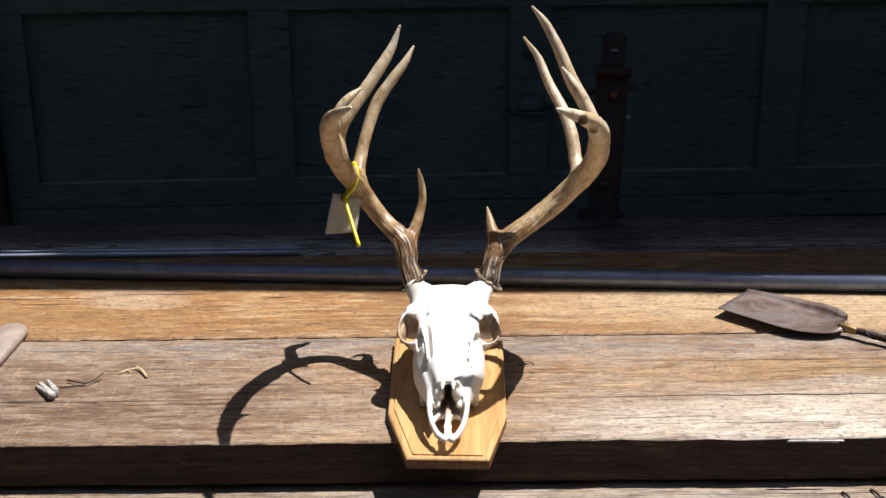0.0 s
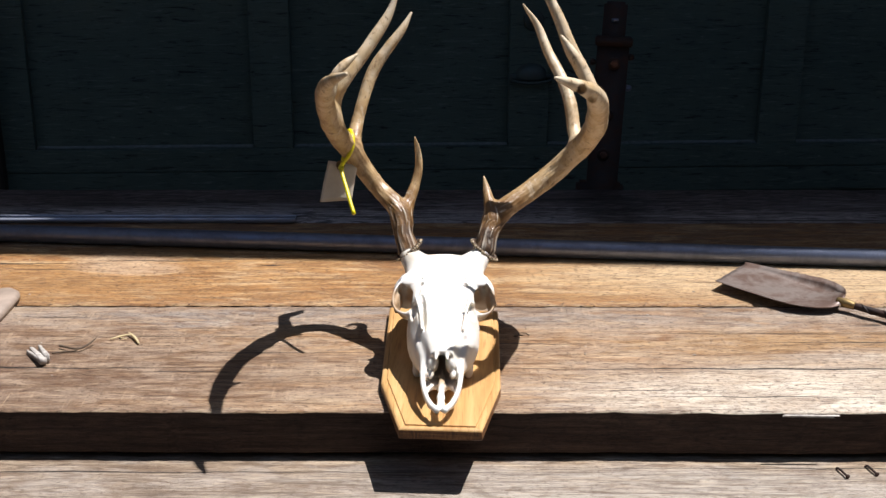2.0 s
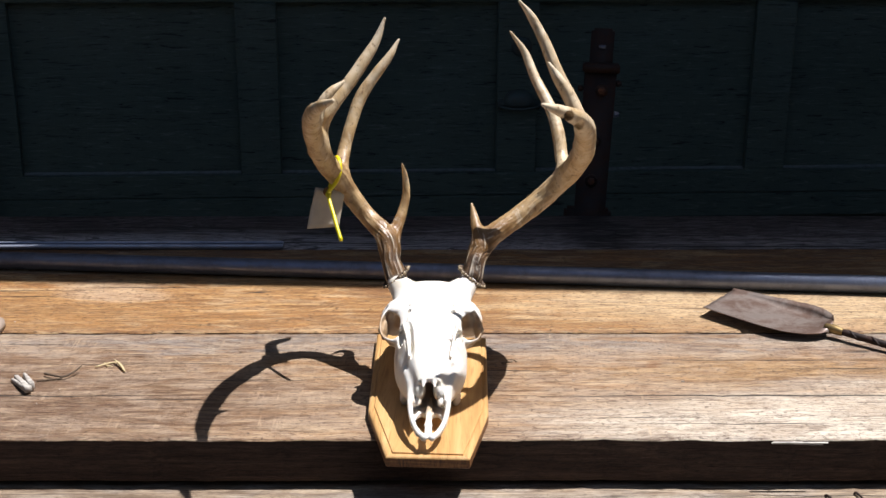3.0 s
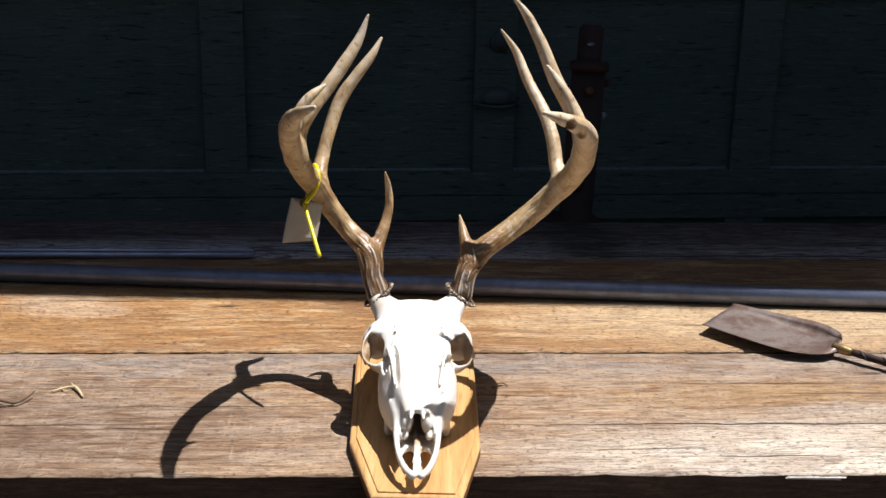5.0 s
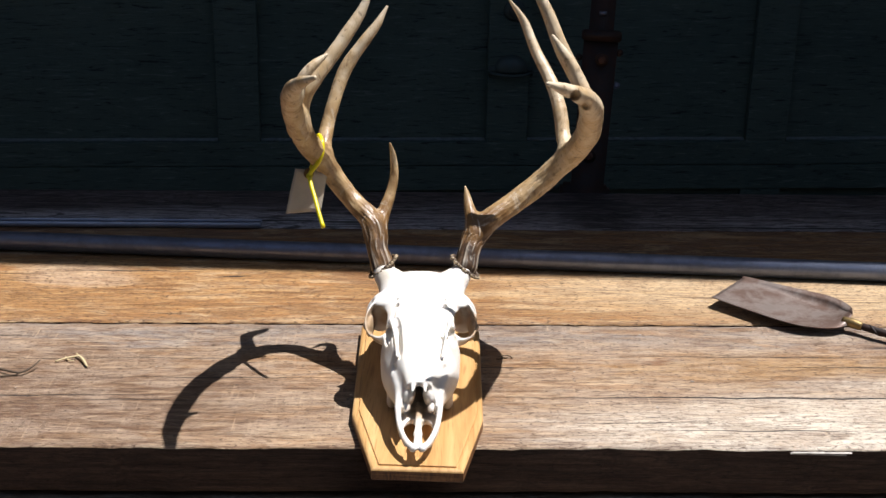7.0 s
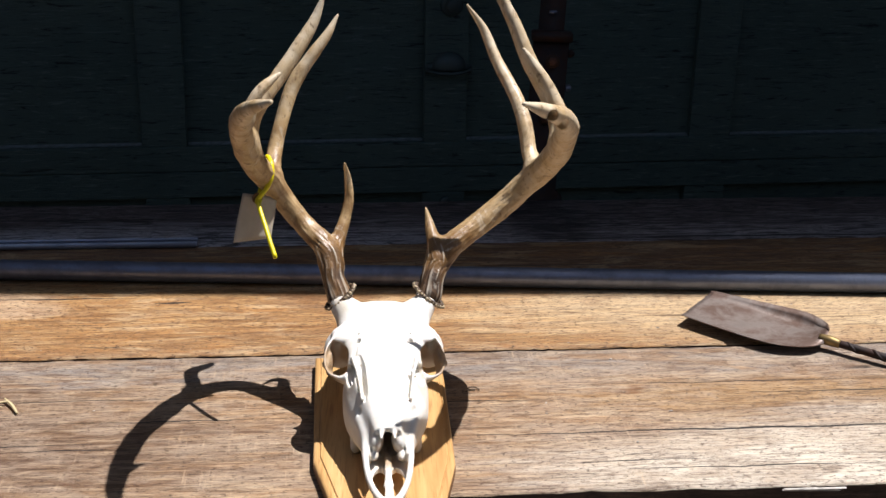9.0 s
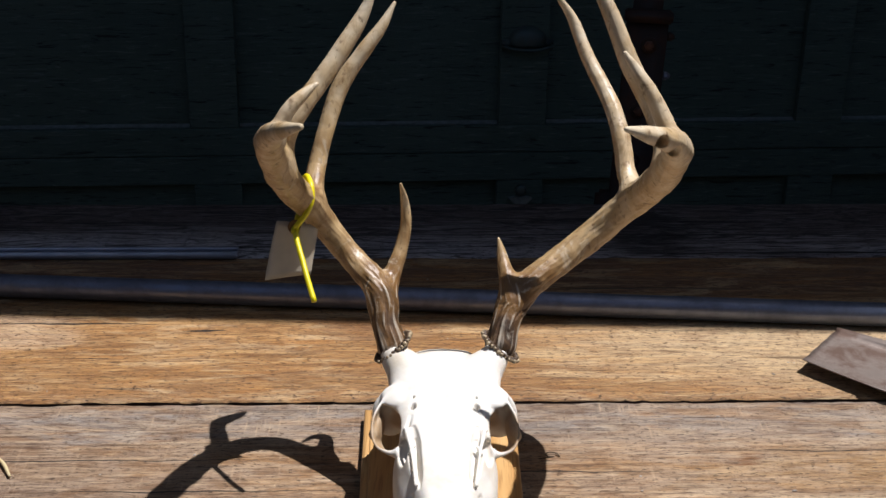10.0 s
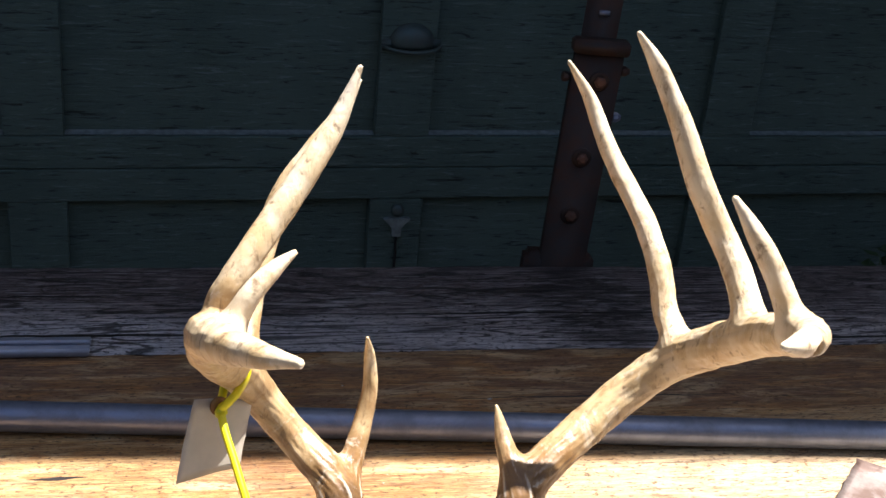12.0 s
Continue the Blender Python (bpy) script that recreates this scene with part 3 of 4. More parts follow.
# ---- antlers ----
LEFT = {
    "beam": [(-0.117, 0.1925, 0.115, 12.3), (-0.123, 0.203, 0.130, 11), (-0.127, 0.215, 0.146, 12), (-0.135, 0.226, 0.159, 11.5), (-0.156, 0.243, 0.175, 10.3),
             (-0.174, 0.243, 0.200, 11.2), (-0.184, 0.233, 0.221, 12), (-0.194, 0.215, 0.240, 12.2), (-0.200, 0.185, 0.266, 11.8), (-0.202, 0.145, 0.299, 10.8),
             (-0.194, 0.085, 0.330, 9.3), (-0.181, 0.045, 0.349, 6), (-0.164, 0.018, 0.361, 2.2)],
    "g2": [(-0.183, 0.240, 0.229, 8.5), (-0.182, 0.258, 0.243, 7.8), (-0.178, 0.270, 0.261, 7.2), (-0.169, 0.286, 0.291, 7.2), (-0.159, 0.296, 0.312, 7.2),
           (-0.142, 0.305, 0.335, 6), (-0.130, 0.312, 0.350, 4.8), (-0.119, 0.320, 0.369, 1.6)],
    "g3": [(-0.200, 0.180, 0.269, 8.5), (-0.196, 0.178, 0.297, 8), (-0.187, 0.180, 0.315, 7.6), (-0.172, 0.192, 0.335, 7.4), (-0.153, 0.206, 0.361, 6.8),
           (-0.138, 0.218, 0.384, 5.2), (-0.128, 0.225, 0.409, 1.6)],
    "g4": [(-0.193, 0.100, 0.322, 6), (-0.183, 0.100, 0.344, 5.2), (-0.173, 0.106, 0.354, 4.2), (-0.163, 0.111, 0.361, 1.6)],
    "brow": [(-0.123, 0.214, 0.140, 8), (-0.119, 0.235, 0.158, 7), (-0.112, 0.250, 0.177, 5.8), (-0.108, 0.258, 0.196, 4.8), (-0.109, 0.260, 0.216, 3.6), (-0.112, 0.253, 0.234, 1.2)],
}
RIGHT = {
    "beam": [(-0.028, 0.1940, 0.116, 12.3), (-0.024, 0.205, 0.131, 11.5), (-0.019, 0.216, 0.141, 12.5), (-0.010, 0.226, 0.1505, 12.4), (0.0065, 0.238, 0.160, 11.8),
             (0.0265, 0.250, 0.1715, 11.9), (0.0485, 0.259, 0.187, 12.2), (0.071, 0.259, 0.209, 12.6), (0.087, 0.243, 0.2315, 12.8), (0.0955, 0.210, 0.2585, 12.8),
             (0.096, 0.178, 0.281, 11.8), (0.0925, 0.135, 0.3065, 10.6), (0.084, 0.105, 0.3235, 9.2), (0.072, 0.082, 0.334, 7.5), (0.057, 0.062, 0.344, 5.5), (0.042, 0.047, 0.352, 2)],
    "g2": [(0.080, 0.258, 0.228, 9), (0.076, 0.278, 0.240, 8), (0.073, 0.292, 0.261, 7.6), (0.067, 0.310, 0.281, 7.4), (0.058, 0.328, 0.298, 6.8),
           (0.046, 0.345, 0.318, 6), (0.033, 0.360, 0.347, 4.6), (0.015, 0.357, 0.373, 1.4)],
    "g3": [(0.097, 0.200, 0.277, 9.5), (0.092, 0.220, 0.298, 8.5), (0.082, 0.234, 0.318, 8), (0.067, 0.237, 0.344, 7.8), (0.054, 0.245, 0.3745, 6.6),
           (0.0375, 0.252, 0.4055, 5), (0.022, 0.248, 0.426, 1.6)],
    "g4": [(0.090, 0.132, 0.308, 7.5), (0.079, 0.139, 0.333, 6.3), (0.065, 0.145, 0.356, 5.2), (0.052, 0.150, 0.374, 2)],
    "brow": [(-0.018, 0.216, 0.146, 9), (-0.024, 0.236, 0.163, 6.5), (-0.027, 0.247, 0.174, 4.2), (-0.030, 0.253, 0.186, 1.2)],
}
PITS = [((0.0690, 0.0720, 0.3350), (0.0056, 0.0130, 0.0046)), ((0.0830, 0.0935, 0.3200), (0.0056, 0.0150, 0.0054))]


def antler(spec, parent, burr_normal):
    rows = {k: [(x, y, z, r / 1000) for x, y, z, r in v] for k, v in spec.items()}
    pts = np.array([p[:3] for v in rows.values() for p in v])
    f = Field(pts.min(0) - 0.022, pts.max(0) + 0.022, 0.00125)
    for k, v in rows.items():
        f.tube(v, 0.009)
    if spec is RIGHT:
        for c, r in PITS:
            f.blob(c, r, (-20, 0, 0), 0.0006, True)
    v, q = f.surface()
    # ridges that run along the beam, deep at the base
    line, tang, size = [], [], []
    for row in rows.values():
        g = glide(row, 5)
        line.append(g[:, :3])
        tang.append(np.gradient(g[:, :3], axis=0))
        size.append(g[:, 3])
    line, tang, size = np.vstack(line), np.vstack(tang), np.concatenate(size)
    tang /= np.linalg.norm(tang, axis=1)[:, None]
    near = np.concatenate([np.argmin(((c[:, None, :] - line[None]) ** 2).sum(2) - 0.5 * size[None] ** 2, axis=1) for c in np.array_split(v, 40)])
    t, rel = tang[near], v - line[near]
    ref = np.array((0.3, 1.0, 0.2))
    b1 = np.cross(t, ref)
    b1 /= np.linalg.norm(b1, axis=1)[:, None]
    b2 = np.cross(t, b1)
    ang = np.arctan2((rel * b1).sum(1), (rel * b2).sum(1))
    far = np.linalg.norm(v - np.array(rows["beam"][0][:3]), axis=1)
    rad = rel - (rel * t).sum(1)[:, None] * t
    rad /= np.linalg.norm(rad, axis=1)[:, None] + 1e-9
    wave = np.zeros(len(v))
    for n, k, ph in ((5, 55, 0.3), (9, 80, 1.7), (14, 60, 4.1), (19, 130, 2.2)):
        wave += np.sin(n * ang + 2.5 * np.sin(far * k + ph) + ph) / 2.4
    lump = np.array([noise.noise(Vector(p) * 70) + 0.5 * noise.noise(Vector(p) * 160) for p in v])
    thick = np.clip(size[near] / 0.012, 0.2, 1.0)
    amp = (0.00022 + 0.00075 * np.exp(-far / 0.07)) * thick
    v = v + rad * (amp * wave + 0.0007 * thick * lump)[:, None]
    me = bpy.data.meshes.new("antler")
    me.from_pydata(v.tolist(), [], q.tolist())
    me.materials.append(MAT_ANTLER)
    for p in me.polygons:
        p.use_smooth = True
    at = me.attributes.new("stain_shade", "FLOAT", "POINT")
    # stain deep at the base; the left beam's extra term paints its shaded side
    at.data.foreach_set("value", np.clip(0.10 + 0.52 * np.exp(-(far / 0.070) ** 2) + 0.10 * np.exp(-far / 0.12) + 0.12 * thick + 0.10 * lump + (0.12 * np.exp(-((far - 0.15) / 0.06) ** 2) if spec is LEFT else 0.0), 0.0, 1.0).astype(np.float32))
    at = me.attributes.new("ridge", "FLOAT", "POINT")
    at.data.foreach_set("value", np.clip(0.5 - 0.5 * wave * (0.10 + 0.90 * np.exp(-far / 0.055)), 0, 1).astype(np.float32))
    ob = new("antler", me)
    ob.parent = parent
    tagged(ob, "curved tan deer antler, dark and ridged near the base")
    # the beaded burr
    base = Vector(rows["beam"][0][:3])
    nrm = Vector(burr_normal).normalized()
    a = nrm.cross(Vector((0, 1, 0))).normalized()
    b = nrm.cross(a)
    rng = random.Random(3)
    bm = bmesh.new()
    for i in range(32):
        w = 2 * math.pi * (i + rng.uniform(-0.25, 0.25)) / 32
        r = 0.0158 + rng.uniform(-0.0005, 0.0008)
        c = base - nrm * 0.001 + r * (1.16 * math.cos(w) * a + math.sin(w) * b) + nrm * rng.uniform(-0.0006, 0.0006)
        bmesh.ops.create_icosphere(bm, subdivisions=2, radius=rng.uniform(0.0012, 0.0020), matrix=Matrix.Translation(c))
    beads, bm = bm, bmesh.new()
    ring = [base - nrm * 0.001 + 0.0145 * (1.16 * math.cos(2 * math.pi * i / 28) * a + math.sin(2 * math.pi * i / 28) * b) for i in range(28)]
    for i in range(28):
        p, q2 = ring[i], ring[(i + 1) % 28]
        bmesh.ops.create_icosphere(bm, subdivisions=1, radius=0.0028, matrix=Matrix.Translation((p + q2) / 2))
    burr = part("burr", bm, MAT_BURR, ob, "dark brown burr ring")
    part("bead_row", beads, MAT_BEAD, burr, "pale beads round the burr")
    return ob


# ---- the skull on its plaque ----
def skull_mesh():
    f = Field((-0.15, -0.06, 0.008), (0.006, 0.268, 0.135), 0.00095)

    def cx(y):
        return -0.0695 - 0.02 * (y + 0.05)

    def loft(rows, p, k):
        q = glide(rows, 8)
        sl, g = f.grid()
        u = g[0] - cx(g[1])
        zc, w, h = [np.interp(g[1], q[:, 0], q[:, i]) for i in (1, 2, 3)]
        d = ((np.abs(u / w) ** p + np.abs((g[2] - zc) / h) ** p) ** (1 / p) - 1) * np.minimum(w, h) * 0.85
        f.join(sl, np.maximum(d, np.maximum(q[0, 0] - g[1], g[1] - q[-1, 0])), k)

    def blob(u, y, z, r, turn=(0, 0, 0), k=0.004, carve=False):
        f.blob((cx(y) + u, y, z), r, turn, k, carve)

    def tube(rows, s, k=0.004, carve=False):
        f.tube([(cx(y) + s * u, y, z, r) for u, y, z, r in rows], k, 4, carve)

    # brow, face and brain case
    loft([(0.012, 0.0585, 0.0125, 0.010), (0.04, 0.063, 0.0195, 0.014), (0.07, 0.069, 0.0295, 0.0180), (0.10, 0.074, 0.0365, 0.0225), (0.13, 0.080, 0.0405, 0.0248),
          (0.150, 0.0825, 0.0425, 0.0255), (0.172, 0.0840, 0.037, 0.0258), (0.19, 0.0835, 0.033, 0.0265), (0.203, 0.077, 0.033, 0.027), (0.228, 0.066, 0.031, 0.027), (0.248, 0.052, 0.018, 0.020)], 3.3, 0.004)
    loft([(0.004, 0.041, 0.018, 0.010), (0.02, 0.044, 0.0235, 0.015), (0.045, 0.045, 0.031, 0.025), (0.068, 0.0475, 0.0385, 0.030), (0.09, 0.053, 0.0395, 0.033),
          (0.11, 0.053, 0.033, 0.024), (0.13, 0.054, 0.024, 0.02)], 2.4, 0.007)
    blob(0, 0.215, 0.038, (0.022, 0.028, 0.025), k=0.01)
    for s in (-1, 1):
        tube([(0.026, 0.150, 0.088, 0.014), (0.0335, 0.170, 0.0985, 0.0115), (0.0390, 0.1820, 0.1065, 0.0100), (0.0412, 0.1860, 0.1090, 0.0096)], s, 0.009)
        tube([(0.018, 0.164, 0.0975, 0.012), (0.029, 0.177, 0.1035, 0.0110), (0.0385, 0.1835, 0.1070, 0.0098)], s, 0.010)
        # hollows of the eyes, and the cheek below
        blob(s * 0.0465, 0.117, 0.0795, (0.0205, 0.0205, 0.0158), (0, 0, s * -12), 0.002, True)
        blob(s * 0.0500, 0.108, 0.0845, (0.0120, 0.0150, 0.0140), (0, 0, s * -25), 0.002, True)
        blob(s * 0.0350, 0.121, 0.0765, (0.0235, 0.0185, 0.0140), (0, 0, s * -20), 0.002, True)
        blob(s * 0.050, 0.135, 0.060, (0.018, 0.03, 0.014), (0, 0, 0), 0.004, True)
        rim = [(0.038, 0.143, 0.0995, 0.0036), (0.048, 0.135, 0.0975, 0.0013), (0.0550, 0.122, 0.0915, 0.0011), (0.0565, 0.109, 0.0840, 0.0011), (0.0525, 0.0985, 0.0780, 0.0012), (0.043, 0.0940, 0.0755, 0.0018), (0.034, 0.093, 0.0765, 0.004)]
        blob(s * 0.0430, 0.1440, 0.0800, (0.0150, 0.0036, 0.0190), (-12, 0, s * -14), 0.003)
        blob(s * 0.0400, 0.1400, 0.0985, (0.0100, 0.0120, 0.0042), (10, s * 14, 0), 0.004)
        blob(s * 0.0520, 0.1270, 0.0740, (0.0030, 0.0150, 0.0110), (0, 0, s * 10), 0.003)
        for k in range(9):
            tube([(u - 0.0006 * k, y + 0.0024 * k, z - 0.0019 * k, r) for u, y, z, r in rim], s, 0.0015 if k else 0.003)
        tube([(0.056, 0.112, 0.080, 0.003), (0.055, 0.140, 0.068, 0.0035), (0.050, 0.175, 0.062, 0.0035), (0.036, 0.200, 0.062, 0.006)], s, 0.004)
        # tear pit, slit beside the nasal bone, nerve holes
        tube([(0.0250, 0.100, 0.0950, 0.0025), (0.0245, 0.088, 0.0912, 0.0052), (0.0235, 0.072, 0.0856, 0.0054), (0.0215, 0.058, 0.0800, 0.0042), (0.0200, 0.048, 0.0760, 0.0018)], s, 0.0008, True)
        tube([(0.0232, 0.092, 0.0880, 0.0018), (0.0222, 0.076, 0.0820, 0.0030), (0.0208, 0.058, 0.0755, 0.0018)], s, 0.0006, True)
        tube([(0.0300, 0.101, 0.0925, 0.0020), (0.0262, 0.082, 0.0872, 0.0013), (0.0240, 0.066, 0.0818, 0.0012), (0.0220, 0.050, 0.0765, 0.0018)], s, 0.0012)
        tube([(0.0235, 0.084, 0.0880, 0.0012), (0.0268, 0.079, 0.0850, 0.0012)], s, 0.001)
        blob(s * 0.0305, 0.088, 0.080, (0.0055, 0.012, 0.006), (20, 0, 0), 0.003, True)
        blob(s * 0.0265, 0.044, 0.0670, (0.0034, 0.007, 0.0050), k=0.001, carve=True)
        blob(s * 0.0245, 0.121, 0.0990, (0.0023, 0.0030, 0.0150), (-14, 0, 0), k=0.0006, carve=True)
        blob(s * 0.0245, 0.131, 0.1020, (0.0010, 0.0013, 0.009), k=0.0006, carve=True)
        tube([(0.0265, 0.112, 0.0985, 0.0012), (0.0285, 0.104, 0.094, 0.0016), (0.030, 0.100, 0.090, 0.0012)], s, 0.0015, True)
        for i in range(2, 6):
            blob(s * (0.0265 + 0.0012 * i - 0.0002 * i * i), 0.038 + 0.012 * i, 0.022, (0.0052, 0.0058, 0.0085), k=0.004)
    # the open nose
    blob(0, 0.012, 0.0475, (0.0155, 0.044, 0.0155), (8, 0, 0), 0.002, True)
    blob(0, 0.048, 0.054, (0.0130, 0.062, 0.0125), (8, 0, 0), 0.002, True)
    blob(0, -0.002, 0.034, (0.0172, 0.025, 0.0175), (0, 0, 0), 0.002, True)
    for s in (-1, 1):
        tube([(0.0045, 0.034, 0.0700, 0.0052), (0.0052, 0.018, 0.0665, 0.0036), (0.0060, 0.0040, 0.0625, 0.0012)], s, 0.002)
        tube([(0.0220, 0.042, 0.057, 0.006), (0.0195, 0.024, 0.0520, 0.0038), (0.0202, 0.004, 0.0450, 0.0029), (0.0175, -0.018, 0.0370, 0.0027), (0.0110, -0.037, 0.0315, 0.0029), (0.0042, -0.0465, 0.0295, 0.0036)], s, 0.003)
        tube([(0.0020, 0.020, 0.0365, 0.0015), (0.0018, -0.015, 0.0335, 0.0014), (0.0022, -0.044, 0.0295, 0.0022)], s, 0.0015)
        tube([(0.0205, 0.020, 0.0450, 0.0026), (0.0198, 0.002, 0.0390, 0.0024), (0.0172, -0.018, 0.0320, 0.0022), (0.0108, -0.036, 0.0270, 0.0022)], s, 0.003)
        blob(s * 0.0098, 0.018, 0.0515, (0.0062, 0.011, 0.0105), (18, 0, s * 8), 0.001)
        blob(s * 0.0120, 0.010, 0.0430, (0.0040, 0.008, 0.0045), (10, 0, 0), 0.001)
    # the palate floor with its two slots
    blob(0, 0.010, 0.0290, (0.0195, 0.036, 0.0034), (-4, 0, 0), 0.002)
    for s in (-1, 1):
        blob(s * 0.0085, -0.0135, 0.0285, (0.0058, 0.0185, 0.014), (0, 0, s * 5), 0.001, True)
    tube([(0.0, 0.030, 0.0370, 0.0016), (0.0, 0.000, 0.0350, 0.0016), (0.0, -0.034, 0.0310, 0.0018)], 1, 0.002)
    v, q = f.surface()
    lump = np.array([0.6 * noise.noise(Vector(p) * 55) + 0.4 * noise.noise(Vector(p) * 150) for p in v])
    v = v + 0.0007 * lump[:, None] * np.array((0.4, 0.2, 1.0))
    v[:, 2] = np.maximum(v[:, 2], 0.0138)
    me = bpy.data.meshes.new("skull")
    me.from_pydata(v.tolist(), [], q.tolist())
    me.materials.append(MAT_BONE)
    for p in me.polygons:
        p.use_smooth = True
    # tan, unbleached bone deep in the sockets and nose, darkened to paint their shade
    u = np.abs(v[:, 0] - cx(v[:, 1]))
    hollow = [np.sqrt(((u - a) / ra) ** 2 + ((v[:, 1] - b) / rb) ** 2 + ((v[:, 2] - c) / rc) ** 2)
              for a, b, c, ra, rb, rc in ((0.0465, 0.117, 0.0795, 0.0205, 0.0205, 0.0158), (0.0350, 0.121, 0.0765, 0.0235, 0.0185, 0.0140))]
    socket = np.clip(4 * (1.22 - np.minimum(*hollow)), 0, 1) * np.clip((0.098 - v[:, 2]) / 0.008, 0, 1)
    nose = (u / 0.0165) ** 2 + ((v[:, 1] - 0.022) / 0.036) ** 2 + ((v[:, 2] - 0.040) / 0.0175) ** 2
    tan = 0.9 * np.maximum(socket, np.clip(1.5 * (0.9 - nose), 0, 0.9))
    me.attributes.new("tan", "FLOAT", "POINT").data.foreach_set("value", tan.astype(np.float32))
    return me


def plaque_mesh():
    # outline from the front point of the left side, going round
    out = [(-0.112, -0.055), (-0.027, -0.057), (-0.008, 0.044), (-0.011, 0.256), (-0.146, 0.264), (-0.139, 0.051)]
    bm = bmesh.new()
    c = Vector((-0.073, 0.09, 0))
    levels = [(0.0, 0.0012), (0.001, 0.0), (0.0100, 0.0), (0.0112, 0.0006), (0.0121, 0.0019), (0.0126, 0.0036), (0.0127, 0.0052), (0.0122, 0.0056), (0.0122, 0.0064), (0.0138, 0.0067), (0.0140, 0.0074)]
    rings = []
    for z, inset in levels:
        ring = []
        for x, y in out:
            p = Vector((x, y, 0))
            d = c - p
            ring.append(bm.verts.new((x + math.copysign(inset, d.x), y + math.copysign(inset, d.y) * 0.9, z)))
        rings.append(ring)
    n = len(out)
    for a, b in zip(rings, rings[1:]):
        for i in range(n):
            bm.faces.new((a[i], a[(i + 1) % n], b[(i + 1) % n], b[i]))
    bm.faces.new(rings[0][::-1])
    bm.faces.new(rings[-1])
    bmesh.ops.recalc_face_normals(bm, faces=bm.faces[:])
    return bm


mount = new("skull_mount")
tagged(mount, "bleached white deer skull with antlers mounted on an oak plaque", "skull mount")
plaque = part("plaque", plaque_mesh(), MAT_OAK, mount, "light oak plaque with a bevelled edge", False)
plaque.data.materials.append(MAT_OAK_EDGE)
for face in plaque.data.polygons:
    if face.normal.z < 0.3 and face.center.z < 0.0112:
        face.material_index = 1
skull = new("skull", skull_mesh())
skull.parent = mount
tagged(skull, "bleached white deer skull")
antler(LEFT, mount, (-0.62, 0.05, 0.78))
antler(RIGHT, mount, (0.62, 0.05, 0.78))

# ---- tag and cable tie on the antler ----
def tag_thing():
    tag = new("paper_tag")
    tagged(tag, "worn off-white card tag hanging from the antler", "tag")
    tl, tr, br, bl = [Vector(p) for p in ((-0.2105, 0.2165, 0.2150), (-0.1790, 0.2330, 0.2050), (-0.1845, 0.2200, 0.1655), (-0.2200, 0.2010, 0.1690))]
    n = 10
    bm = bmesh.new()
    nrm = (tr - tl).cross(bl - tl).normalized()
    sheets = []
    for side in (0.0003, -0.0003):
        grid = []
        for i in range(n + 1):
            row = []
            for j in range(n + 1):
                a, b = i / n, j / n
                p = (tl * (1 - a) + tr * a) * (1 - b) + (bl * (1 - a) + br * a) * b
                curl = 0.003 * math.sin(math.pi * a) * b + 0.0012 * math.sin(5 * a + 3 * b)
                edge = 0.0006 * noise.noise((a * 9, b * 9, 2)) if i in (0, n) or j in (0, n) else 0
                row.append(bm.verts.new(p + nrm * (curl + side) + (tr - tl).normalized() * edge))
            grid.append(row)
        sheets.append(grid)
    for k, g in enumerate(sheets):
        for i in range(n):
            for j in range(n):
                q = (g[i][j], g[i + 1][j], g[i + 1][j + 1], g[i][j + 1])
                bm.faces.new(q if k else q[::-1])
    rim = lambda g: [g[i][0] for i in range(n)] + [g[n][j] for j in range(n)] + [g[i][n] for i in range(n, 0, -1)] + [g[0][j] for j in range(n, 0, -1)]
    a, b = rim(sheets[0]), rim(sheets[1])
    for i in range(len(a)):
        bm.faces.new((a[i], a[(i + 1) % len(a)], b[(i + 1) % len(a)], b[i]))
    bmesh.ops.recalc_face_normals(bm, faces=bm.faces[:])
    part("card", bm, MAT_TAG, tag)
    c = Vector((-0.1965, 0.2195, 0.2085))
    bm = lathe_bm([(0.0028, 0.0006), (0.0028, 0.0012), (0.0040, 0.0016), (0.0052, 0.0012), (0.0056, 0.0), (0.0052, -0.0012), (0.0028, -0.0012)], 20)
    bmesh.ops.transform(bm, matrix=Matrix.Translation(c + nrm * 0.0012) @ nrm.to_track_quat("Z", "Y").to_matrix().to_4x4(), verts=bm.verts[:])
    part("grommet", bm, MAT_GROMMET, tag, "tarnished brass grommet")
    return tag


tag_thing()
tie = new("cable_tie")
tagged(tie, "bright yellow nylon cable tie looped round the antler", "cable tie")
loop = [(-0.1965, 0.2175, 0.2075), (-0.1925, 0.2140, 0.2140), (-0.1865, 0.2150, 0.2215), (-0.1820, 0.2165, 0.2320), (-0.1825, 0.2230, 0.2430), (-0.1870, 0.2360, 0.2460), (-0.1910, 0.2440, 0.2390),
        (-0.1925, 0.2450, 0.2310), (-0.1930, 0.2380, 0.2210), (-0.1950, 0.2270, 0.2120), (-0.1965, 0.2185, 0.2070)]
part("strap", tube_bm([(*p, 0.0025) for p in loop], 8, 5), MAT_TIE, tie)
tail = [(-0.1960, 0.2165, 0.2075), (-0.1935, 0.2080, 0.2000), (-0.1885, 0.1960, 0.1900), (-0.1830, 0.1820, 0.1785), (-0.1770, 0.1690, 0.1660)]
part("tail", tube_bm([(*p, 0.0024) for p in tail], 8, 5), MAT_TIE, tie)
bm = box_bm(-0.003, 0.003, -0.0026, 0.0026, -0.003, 0.003, 0.0008)
bmesh.ops.transform(bm, matrix=pose(-0.1958, 0.2160, 0.2070, 30, 10, 20), verts=bm.verts[:])
part("head", bm, MAT_TIE, tie)


